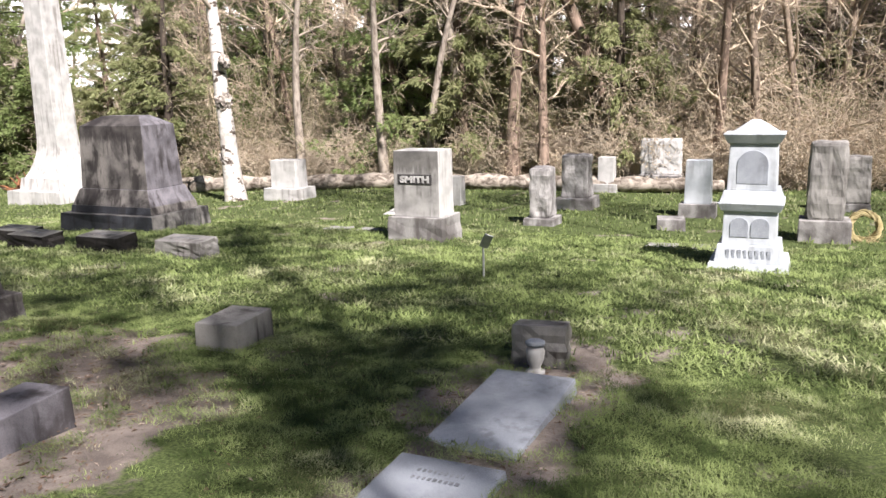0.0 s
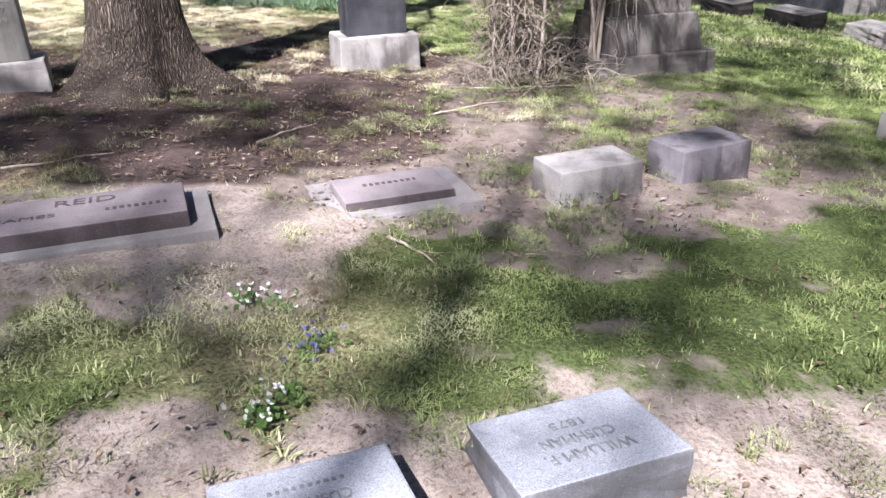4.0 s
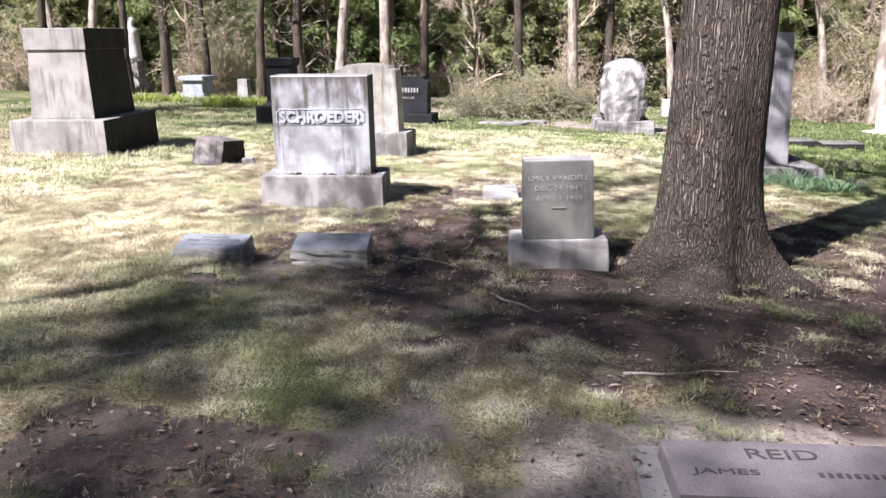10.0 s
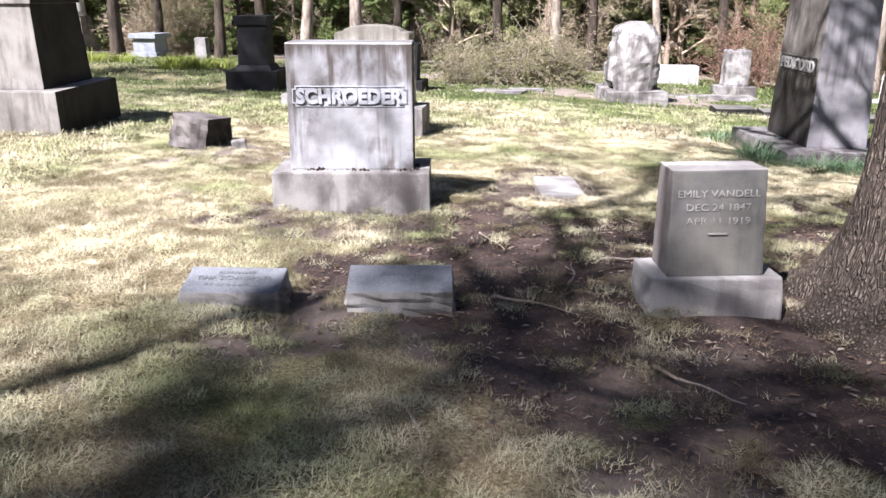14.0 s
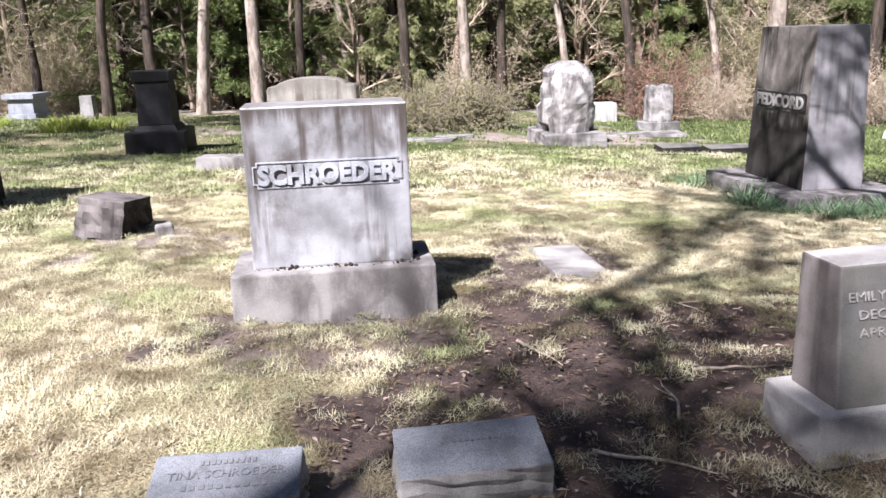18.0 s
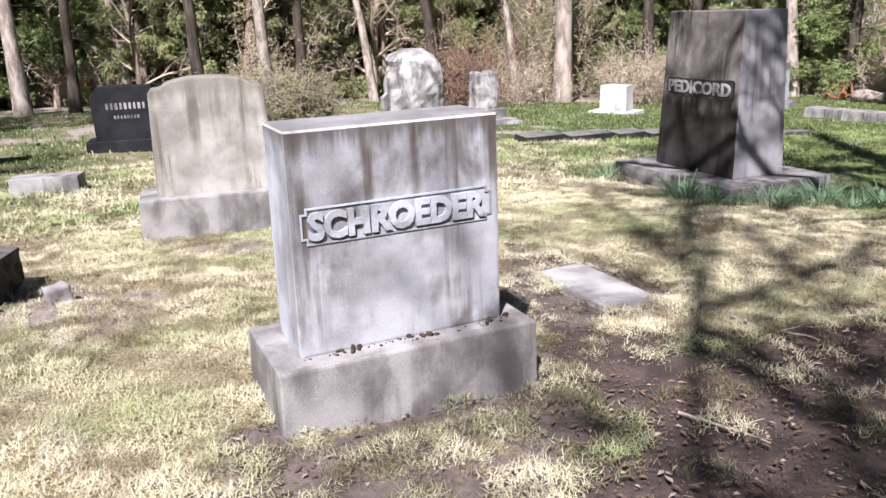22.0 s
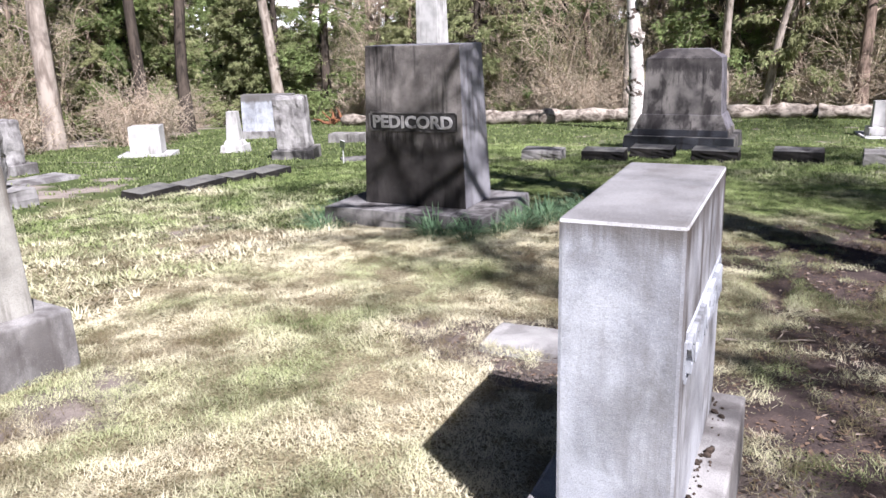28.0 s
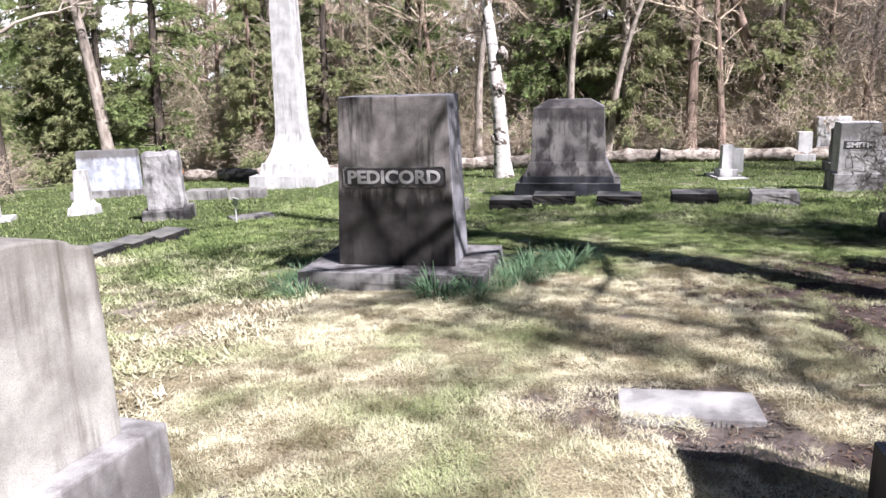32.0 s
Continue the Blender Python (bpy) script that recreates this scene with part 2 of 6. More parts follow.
M_ROCK = stone_mat("rock_faced_granite", (0.44, 0.425, 0.42), (0.20, 0.19, 0.19), (0.06, 0.054, 0.053), 0.9, 0.3, 0.8, 0.15, 0.9, blotch=0.7)
M_STREAK = stone_mat("streaked_marble", (0.40, 0.39, 0.38), (0.22, 0.215, 0.21), (0.07, 0.065, 0.06), 0.9, 0.1, 0.6, drip=(1.33, 0.22, 0.6))
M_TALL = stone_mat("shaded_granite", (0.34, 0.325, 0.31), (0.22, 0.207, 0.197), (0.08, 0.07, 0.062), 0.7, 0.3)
M_BLUE_DARK = stone_mat("dark_blue_granite", (0.27, 0.285, 0.315), (0.15, 0.16, 0.18), (0.05, 0.05, 0.052), 0.5, 0.6, 0.6)
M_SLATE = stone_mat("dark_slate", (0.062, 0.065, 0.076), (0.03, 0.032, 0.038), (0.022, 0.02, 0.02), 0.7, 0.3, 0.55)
M_CONCRETE = stone_mat("grey_footing", (0.28, 0.268, 0.27), (0.18, 0.172, 0.174), (0.14, 0.13, 0.12), 0.4, 0.3, 0.8)
M_BASE_PALE = stone_mat("pale_plinth", (0.42, 0.41, 0.40), (0.26, 0.25, 0.245), (0.14, 0.13, 0.13), 0.6, 0.3, blotch=0.5)
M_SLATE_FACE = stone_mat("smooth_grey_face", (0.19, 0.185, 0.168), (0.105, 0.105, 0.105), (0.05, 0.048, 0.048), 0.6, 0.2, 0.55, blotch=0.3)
M_HEWN = stone_mat("hewn_grey_face", (0.37, 0.36, 0.35), (0.17, 0.165, 0.16), (0.07, 0.065, 0.06), 0.7, 0.3, 0.8, relief=0.9, blotch=0.4)
M_HEWN_BLUE = stone_mat("hewn_blue_face", (0.25, 0.262, 0.29), (0.10, 0.106, 0.12), (0.07, 0.065, 0.065), 0.7, 0.3, 0.8, relief=0.9, blotch=0.4)
M_TOP = stone_mat("weathered_granite_top", (0.29, 0.285, 0.29), (0.18, 0.175, 0.178), (0.13, 0.12, 0.115), 0.4, 0.3, blotch=0.35)
M_EDGE = stone_mat("chipped_pale_edge", (0.66, 0.67, 0.69), (0.42, 0.42, 0.43), (0.2, 0.18, 0.17), 0.6, 0.3, relief=0.9)
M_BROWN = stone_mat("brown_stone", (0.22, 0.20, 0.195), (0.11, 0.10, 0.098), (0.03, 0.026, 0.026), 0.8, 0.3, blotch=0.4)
M_CUT = plain_mat("cut_letter", (0.22, 0.225, 0.24), (0.14, 0.145, 0.16), 20, 0.9)
M_PANEL = stone_mat("dark_name_panel", (0.09, 0.085, 0.085), (0.05, 0.048, 0.05), (0.03, 0.03, 0.03), 0.4, 0.3)
M_BARK = bark_mat("furrowed_bark", (0.30, 0.248, 0.205), (0.135, 0.108, 0.09), 60, 0.2, 1.0, 0.03, None, 58)
M_BARK_FAR = bark_mat("grey_brown_bark", (0.34, 0.27, 0.21), (0.13, 0.10, 0.08), 9, 0.2)
M_BARK_RED = bark_mat("reddish_pine_bark", (0.29, 0.215, 0.17), (0.12, 0.088, 0.07), 9, 0.2)
M_BARK_DARK = bark_mat("dark_conifer_bark", (0.10, 0.08, 0.065), (0.04, 0.033, 0.028), 9, 0.2)
M_BARK_PALE = bark_mat("pale_peeling_bark", (0.42, 0.365, 0.315), (0.19, 0.155, 0.13), 7, 0.35)
M_BIRCH = bark_mat("white_birch_bark", (0.66, 0.63, 0.60), (0.45, 0.41, 0.38), 4, 2.0, 0.3, 0.01, (0.08, 0.062, 0.052))
M_KNOT = bark_mat("scarred_birch_knot", (0.50, 0.45, 0.41), (0.06, 0.048, 0.04), 9, 1.0, 0.6, 0.02)
M_TWIG = leaf_mat("dry_twigs", (0.66, 0.55, 0.43), (0.42, 0.335, 0.255), 0.9, 0.0)
M_TWIG_TAN = leaf_mat("tan_brush", (0.64, 0.54, 0.43), (0.48, 0.39, 0.30), 0.9, 0.1)
M_TWIG_RED = leaf_mat("russet_brush", (0.33, 0.215, 0.16), (0.23, 0.14, 0.105), 0.9, 0.15)
M_TWIG_GREY = leaf_mat("grey_twigs", (0.50, 0.43, 0.36), (0.27, 0.225, 0.185), 0.9, 0.0)
M_TWIG_BUSH = leaf_mat("pale_grey_twigs", (0.40, 0.35, 0.30), (0.14, 0.115, 0.095), 0.9, 0.0)
M_NEEDLE = leaf_mat("conifer_needles", (0.34, 0.40, 0.165), (0.15, 0.22, 0.085))
M_CEDAR = leaf_mat("cedar_sprays", (0.42, 0.43, 0.22), (0.22, 0.26, 0.12))
M_GRASS = None


def grass_mat():
    n = Nodes("grass_blades")
    tone = n.node("ShaderNodeAttribute", 0)
    tone.node.attribute_name = "tone"
    sep = n.node("ShaderNodeSeparateColor", i0=tone)
    seed, lush = sep.node.outputs[0], sep.node.outputs[1]
    green = n.mix(seed, (0.07, 0.105, 0.034), (0.30, 0.37, 0.145))
    dry = n.mix(seed, (0.20, 0.16, 0.10), (0.76, 0.71, 0.53))
    col = n.mix(lush, dry, green)
    mat = n.done(col, 0.85)
    tr = n.node("ShaderNodeBsdfTranslucent", Color=col)
    mixed = n.node("ShaderNodeMixShader", i0=0.35, i1=n.b.outputs[0], i2=tr)
    n.t.links.new(mixed, n.t.nodes["Material Output"].inputs[0])
    return mat


def ground_mat():
    n = Nodes("lawn_and_soil")
    at = n.node("ShaderNodeAttribute", 0)
    at.node.attribute_name = "cover"
    sep = n.node("ShaderNodeSeparateColor", i0=at)
    bare, lush, moist_or_shaded = sep.node.outputs[0], sep.node.outputs[1], sep.node.outputs[2]
    co = n.coord()
    big, mid, fine = n.noise(co, 0.9, 5), n.noise(co, 6.5, 6, 0.65), n.noise(co, 60, 5, 0.7)
    soil = n.mix(n.ramp(mid, 0.35, 0.65), (0.365, 0.318, 0.285), (0.235, 0.20, 0.178))
    # Dark soil colour: moist ground, and shade painted into some patches.
    wet = n.mix(n.ramp(mid, 0.35, 0.65), (0.085, 0.063, 0.057), (0.042, 0.032, 0.031))
    soil = n.mix(moist_or_shaded, soil, wet)
    dryness = n.math("SUBTRACT", 1.0, moist_or_shaded)
    soil = n.mix(n.math("MULTIPLY", n.math("MULTIPLY", n.ramp(fine, 0.48, 0.6), 0.6), dryness), soil, (0.11, 0.085, 0.07))
    soil = n.mix(n.math("MULTIPLY", n.ramp(n.noise(co, 140, 2), 0.6, 0.68), n.math("ADD", 0.08, n.math("MULTIPLY", dryness, 0.27))), soil, (0.48, 0.41, 0.33))
    green = n.mix(n.ramp(fine, 0.35, 0.65), (0.03, 0.042, 0.016), (0.10, 0.13, 0.045))
    dry = n.mix(n.ramp(fine, 0.35, 0.65), (0.12, 0.096, 0.062), (0.36, 0.315, 0.20))
    mixv = n.math("ADD", lush, n.math("MULTIPLY", n.math("SUBTRACT", big, 0.5), 0.6))
    grass = n.mix(n.ramp(mixv, 0.2, 0.8), dry, green)
    cover = n.math("ADD", bare, n.math("MULTIPLY", n.math("SUBTRACT", mid, 0.5), 1.6))
    col = n.mix(n.ramp(cover, 0.3, 0.7), grass, soil)
    return n.done(col, 0.95, n.math("ADD", mid, n.math("MULTIPLY", fine, 0.35)), 0.7, 0.03)


M_GROUND = ground_mat()
M_GRASS = grass_mat()


# ---- mesh helpers ----
def mesh_of(name, bm, mat, smooth=False):
    me = bpy.data.meshes.new(name)
    bm.normal_update()
    bm.to_mesh(me)
    bm.free()
    me.materials.append(mat)
    if smooth:
        me.polygons.foreach_set("use_smooth", [True] * len(me.polygons))
    return me


def np_mesh(name, verts, faces, mat, smooth=False):
    """A mesh from arrays; faces is (n, 3) or (n, 4)."""
    verts, faces = np.asarray(verts, np.float32), np.asarray(faces, np.int32)
    me = bpy.data.meshes.new(name)
    n, k = faces.shape
    me.vertices.add(len(verts)), me.loops.add(n * k), me.polygons.add(n)
    me.vertices.foreach_set("co", verts.ravel())
    me.loops.foreach_set("vertex_index", faces.ravel())
    me.polygons.foreach_set("loop_start", np.arange(0, n * k, k, dtype=np.int32))
    if smooth:
        me.polygons.foreach_set("use_smooth", np.ones(n, bool))
    me.materials.append(mat)
    me.update(calc_edges=True)
    return me


def part(name, bm, mat, parent, label="", smooth=False):
    ob = new(name, mesh_of(name, bm, mat, smooth) if isinstance(bm, bmesh.types.BMesh) else bm)
    ob.parent = parent
    return tagged(ob, label)


def thing(name, x, y, yaw, label, category, group="", sink=0.0, lean=(0, 0)):
    ob = new(name)
    ob.empty_display_size = 0.2
    ob.matrix_world = pose(x, y, g(x, y) - sink, lean[0], lean[1], yaw)
    return tagged(ob, label, category, group)


def roughen(bm, amount, size, keep_top=None, seed=0.0, keep_bottom=True):
    bm.normal_update()
    lo = min(v.co.z for v in bm.verts)
    moves = []
    for v in bm.verts:
        if keep_top is not None and v.co.z > keep_top:
            continue
        p = v.co / size + Vector((seed * 7.1, seed * 3.3, seed))
        d = noise.noise(p) + 0.5 * noise.noise(p * 2.3) + 0.25 * noise.noise(p * 5.1)
        moves.append((v, v.normal * d * amount))
    for v, m in moves:
        if keep_bottom and v.co.z < lo + 1e-4:
            m.z = 0
        v.co += m


def frustum(w0, d0, w1, d1, z0, z1, bevel=0.012, cuts=0, rough=0.0, size=0.15, top_smooth=True, seed=0.0, ox=0.0, oy=0.0):
    bm = bmesh.new()
    bmesh.ops.create_cube(bm, size=1)
    for v in bm.verts:
        top = v.co.z > 0
        w, d = (w1, d1) if top else (w0, d0)
        v.co = Vector((v.co.x * w + (ox if top else 0), v.co.y * d + (oy if top else 0), z1 if top else z0))
    if bevel:
        bmesh.ops.bevel(bm, geom=bm.edges[:], offset=bevel, segments=2, profile=0.6, affect="EDGES")
    if cuts:
        bmesh.ops.subdivide_edges(bm, edges=[e for e in bm.edges if e.calc_length() > 0.07], cuts=cuts, use_grid_fill=True)
        roughen(bm, rough, size, z1 - 0.012 if top_smooth else None, seed)
    return bm


def profile(pts, depth, bevel=0.01):
    """An upright slab with the outline pts (x, z), depth thick, centred on y."""
    bm = bmesh.new()
    vs = [bm.verts.new((x, -depth / 2, z)) for x, z in pts]
    f = bm.faces.new(vs)
    out = bmesh.ops.extrude_face_region(bm, geom=[f])
    bmesh.ops.translate(bm, verts=[v for v in out["geom"] if isinstance(v, bmesh.types.BMVert)], vec=(0, depth, 0))
    bmesh.ops.recalc_face_normals(bm, faces=bm.faces[:])
    if bevel:
        bmesh.ops.bevel(bm, geom=[e for e in bm.edges if e.calc_face_angle(0) > 0.6], offset=bevel, segments=2, profile=0.6, affect="EDGES")
    return bm


def lettering(name, text, width, height, at, parent, mat, deep=0.012, turn=(90, 0, 0), bold=0.0, label="", split=False):
    """Letters as a mesh, width x height, standing out by deep from the place at."""
    cu = bpy.data.curves.new(name, "FONT")
    cu.body, cu.align_x, cu.align_y, cu.extrude, cu.offset = text, "CENTER", "CENTER", 0.5, bold
    cu.resolution_u = 3
    tmp = bpy.data.objects.new(name, cu)
    scene.collection.objects.link(tmp)
    me = bpy.data.meshes.new_from_object(tmp.evaluated_get(bpy.context.evaluated_depsgraph_get()))
    bpy.data.objects.remove(tmp), bpy.data.curves.remove(cu)
    co = np.empty(len(me.vertices) * 3, np.float32)
    me.vertices.foreach_get("co", co)
    co = co.reshape(-1, 3)
    lo, hi = co.min(0), co.max(0)
    co = (co - (lo + hi) / 2) / np.maximum(hi - lo, 1e-6) * (width, height, deep * 2)
    me.vertices.foreach_set("co", co.astype(np.float32).ravel())
    me.update()
    me.name = name
    me.materials.clear()
    me.materials.append(mat)
    if split:
        return letters(me, at, turn, parent, mat)
    ob = new(name, me)
    ob.parent = parent
    ob.matrix_basis = pose(*at, *turn)
    return tagged(ob, label, kind="stuff")


def letters(me, at, turn, parent, mat):
    """Each letter as a part of its own."""
    bm = bmesh.new()
    bm.from_mesh(me)
    left = set(bm.verts)
    while left:
        seed = left.pop()
        island, todo = {seed}, [seed]
        while todo:
            for e in todo.pop().link_edges:
                for v in e.verts:
                    if v in left:
                        left.discard(v), island.add(v), todo.append(v)
        one = bmesh.new()
        to = {v: one.verts.new(v.co) for v in island}
        for f in {f for v in island for f in v.link_faces}:
            one.faces.new([to[v] for v in f.verts])
        part("letter", one, mat, parent).matrix_basis = pose(*at, *turn)
    bm.free()


def bars(name, rows, at, parent, mat, turn=(90, 0, 0), deep=0.004):
    """Unreadable writing: plain short bars. rows: (y, width, height, pieces)."""
    bm = bmesh.new()
    rng = random.Random(7)
    for y, width, height, pieces in rows:
        step = width / pieces
        for i in range(pieces):
            m = Matrix.LocRotScale(((i + 0.5) * step - width / 2, y, 0), None, (step * rng.uniform(0.45, 0.75), height, deep * 2))
            bmesh.ops.create_cube(bm, size=1, matrix=m)
    ob = tagged(part(name, bm, mat, parent), kind="stuff")
    ob.matrix_basis = pose(*at, *turn)
    return ob


# ---- ground sheet ----
# bare soil: x, y, half width, half depth, strength, moistness (which also carries painted shade)
BARE = [(-6.2, 0.3, 2.5, 1.9, 1.35, 1.0), (-5.3, 2.3, 1.7, 1.7, 1.0, 0.6), (-5.0, 0.4, 1.4, 1.8, 0.9, 0.7), (-7.2, -2.05, 1.25, 1.35, 1.75, 1.0), (-4.3, 2.6, 1.25, 1.9, 1.1, 0.55), (-7.6, -2.7, 0.7, 0.6, 1.2, 1.0), (-3.9, 0.6, 0.6, 0.9, 1.0, 0.55),
        (-3.6, -0.6, 0.9, 1.7, 1.0, 0.1), (-3.7, 1.5, 0.8, 1.7, 1.0, 0.4), (-1.25, -1.0, 0.95, 2.4, 1.1, 0.1), (-1.3, 0.6, 0.7, 1.2, 1.0, 0.1),
        (-1.35, 3.7, 0.5, 1.7, 0.95, 0.35), (-8.0, -3.35, 0.65, 0.95, 1.0, 0.75), (-9.6, -1.9, 0.8, 0.55, 0.8, 0.7), (-7.9, 1.4, 1.2, 0.7, 0.8, 0.9),
        (-6.2, -3.4, 0.5, 1.0, 0.75, 0.7), (-5.9, -1.9, 0.9, 0.9, 0.9, 0.9), (-10.6, -5.2, 0.4, 0.5, 0.8, 0.3), (-11.5, -3.7, 0.3, 0.8, 0.6, 0.4),
        (-3.6, -3.2, 0.5, 0.8, 0.65, 0.9), (-4.6, -1.9, 0.7, 0.6, 0.4, 0.6), (-19.6, 1.0, 1.6, 2.4, 0.7, 0.0), (-24.5, -3, 3, 5, 0.5, 0.1)]


TABLE = np.random.default_rng(77).random((4, 128, 128))


def vnoise(x, y, cell, k=0):
    """Smooth lattice noise, 0 to 1."""
    u, v = x / cell + 64.3 * k, y / cell + 31.7 * k
    i, j = np.floor(u).astype(int), np.floor(v).astype(int)
    a, b = u - i, v - j
    a, b = a * a * (3 - 2 * a), b * b * (3 - 2 * b)
    T = TABLE[k % 4]
    i0, i1, j0, j1 = i % 128, (i + 1) % 128, j % 128, (j + 1) % 128
    return (T[i0, j0] * (1 - a) + T[i1, j0] * a) * (1 - b) + (T[i0, j1] * (1 - a) + T[i1, j1] * a) * b


def cover(x, y):
    """Bareness, lushness and moistness of the ground; moistness also carries painted shade."""
    bare, wet = np.zeros_like(x), np.zeros_like(x)
    for bx, by, rx, ry, s, w in BARE:
        k = s * np.clip(1.6 - 1.1 * np.hypot((x - bx) / rx, (y - by) / ry), 0, 1)
        wet = np.where(k > bare, w, wet)
        bare = np.maximum(bare, k)
    wood = np.clip((y - 20.5 - 0.6 * np.sin(x * 0.7)) / 2.5, 0, 1) + np.clip((-29.5 - x) / 3, 0, 1)
    bare = np.maximum(bare, np.clip(wood, 0, 1))
    lush = 0.3 + 0.62 / (1 + np.exp(-(y - 1.6 + 0.12 * (x + 4)) * 1.3)) + 0.22 * np.exp(-((x + 2.4) ** 2) / 1.5)
    lush = lush + 0.32 * np.clip((-x - 12.5) / 5, 0, 1) - 0.15 * np.exp(-((x + 9) ** 2 + (y + 3) ** 2) / 12)
    rag = 0.75 * (vnoise(x, y, 0.62) - 0.5) + 0.6 * (vnoise(x, y, 0.23, 1) - 0.5) + 0.35 * (vnoise(x, y, 0.1, 2) - 0.5)
    bare = np.clip((np.clip(bare, 0, 1.7) + 1.15 * rag - 0.22) / 0.55, 0, 1)
    lush = lush + 0.5 * (vnoise(x, y, 0.9, 3) - 0.5) + 0.35 * (vnoise(x, y, 0.3, 2) - 0.5)
    return bare, np.clip(lush, 0, 1), wet


def lawn_light(x, y):
    """Sun and shade put into the grass colour: brightest on the open slope to the west, dimmest beside the path."""
    return np.clip((-x - 5.8) / 2.2, 0, 1) * np.clip((2.2 - y) / 2.5, 0, 1) - 0.7 * np.clip((x + 4.8) / 1.5, 0, 1) * np.clip((3.5 - y) / 2, 0, 1)


def spread(inner, outer, step, grow):
    vals, v, s = [], inner[0], step
    while v < inner[1]:
        vals.append(v)
        v += step
    s = step
    while v < outer[1]:
        vals.append(v)
        s *= grow
        v += s
    low, v, s = [], inner[0] - step, step
    while v > outer[0]:
        low.append(v)
        s *= grow
        v -= s
    return np.array([outer[0]] + low[::-1] + vals + [outer[1]])


def build_ground():
    xs, ys = spread((-15, 2.5), (-900, 900), 0.1, 1.16), spread((-8, 12), (-900, 900), 0.1, 1.16)
    X, Y = np.meshgrid(xs, ys)
    Z = gz(X, Y)
    bare, lush, wet = cover(X, Y)
    near = np.exp(-(((X + 6) / 14) ** 2 + ((Y - 2) / 14) ** 2))
    Z = Z + near * 0.012 * (np.sin(X * 3.1 + Y * 1.7) + np.sin(X * 1.3 - Y * 2.9) + np.sin(X * 7.3 + 1) * np.sin(Y * 6.1)) - 0.015 * bare * near
    nx, ny = len(xs), len(ys)
    i = np.arange(nx * ny).reshape(ny, nx)
    F = np.stack([i[:-1, :-1], i[:-1, 1:], i[1:, 1:], i[1:, :-1]], -1).reshape(-1, 4)
    me = np_mesh("ground", np.stack([X, Y, Z], -1).reshape(-1, 3), F, M_GROUND, True)
    col = np.stack([bare, lush, wet, np.ones_like(bare)], -1).astype(np.float32)
    me.color_attributes.new("cover", "FLOAT_COLOR", "POINT").data.foreach_set("color", col.ravel())
    return tagged(new("ground", me), "sloping cemetery lawn with worn bare soil patches", "lawn", kind="structure")


build_ground()


def grass(name, box, holes, tufts, blades, height, width, seed, label, radius=0.03, contrast=1.0):
    """Tufts of bent blades over a rectangle, but for the rectangles in holes."""
    rng = np.random.default_rng(seed)
    n = int((box[1] - box[0]) * (box[3] - box[2]) * tufts)
    x, y = rng.uniform(box[0], box[1], n), rng.uniform(box[2], box[3], n)
    ok = np.ones(n, bool)
    for a, b, c, d in holes:
        ok &= ~((x > a) & (x < b) & (y > c) & (y < d))
    bare, lush, wet = cover(x, y)
    patch = 0.5 * vnoise(x, y, 0.13, 3) + 0.3 * vnoise(x, y, 0.32, 2) + 0.2 * vnoise(x, y, 0.9, 1)
    dead = (bare > 0.3) & (wet > 0.45) & (rng.random(n) < 0.4 * vnoise(x, y, 0.8, 0) - 0.14)
    ok &= dead | (rng.random(n) > np.clip(1.1 * bare + 1.6 * (0.5 - patch) + 1.3 * (0.6 - lush), 0, 0.985))
    x, y, lush, patch, dead = x[ok], y[ok], lush[ok], patch[ok], dead[ok]
    m = len(x)
    green = np.clip(lush + 0.3 * (patch - 0.5) + rng.normal(0, 0.13, m), 0, 1) * ~dead
    pale = np.clip(0.55 + 1.5 * (vnoise(x, y, 0.1, 1) - 0.5) + 0.9 * (vnoise(x, y, 0.4, 0) - 0.5) + rng.normal(0, 0.15, m), 0, 1) * np.where(dead, 0.3, 1)
    pale = 0.5 + (pale - 0.5) * contrast
    size = rng.uniform(0.6, 1.1, m) * (0.75 + 0.3 * lush) * (0.6 + 0.8 * patch)
    k = blades
    x, y, green, pale, size = (np.repeat(v, k) for v in (x, y, green, pale, size))
    n = len(x)
    a, r = rng.uniform(0, 2 * np.pi, n), radius * np.sqrt(rng.random(n))
    x, y = x + r * np.cos(a), y + r * np.sin(a)
    b = a + rng.normal(0, 0.8, n)
    lean = rng.uniform(0.1, 1.7, n)
    h = height * size * rng.uniform(0.6, 1.2, n) / (0.75 + 0.35 * lean)
    w = width * rng.uniform(0.6, 1.3, n)
    z = gz(x, y) - 0.012
    c, s_ = np.cos(b), np.sin(b)
    V = np.empty((n, 5, 3), np.float32)
    mx, my, mz = x + c * h * lean * 0.35, y + s_ * h * lean * 0.35, z + h * 0.68
    V[:, 0] = np.stack([x - s_ * w, y + c * w, z], -1)
    V[:, 1] = np.stack([x + s_ * w, y - c * w, z], -1)
    V[:, 2] = np.stack([mx + s_ * w * 0.8, my - c * w * 0.8, mz], -1)
    V[:, 3] = np.stack([mx - s_ * w * 0.8, my + c * w * 0.8, mz], -1)
    V[:, 4] = np.stack([x + c * h * lean, y + s_ * h * lean, z + h * np.clip(1.1 - 0.35 * lean, 0.4, 1)], -1)
    base = (np.arange(n) * 5)[:, None]
    F = np.stack([base + np.array([t_]) for t_ in ((0, 1, 2), (0, 2, 3), (3, 2, 4))], 1).reshape(-1, 3)
    me = np_mesh(name, V.reshape(-1, 3), F, M_GRASS)
    tone = np.stack([np.clip(pale + rng.normal(0, 0.15 * contrast, n), 0, 1), np.clip(green + rng.normal(0, 0.1, n), 0, 1), np.zeros(n), np.ones(n)], -1).astype(np.float32)
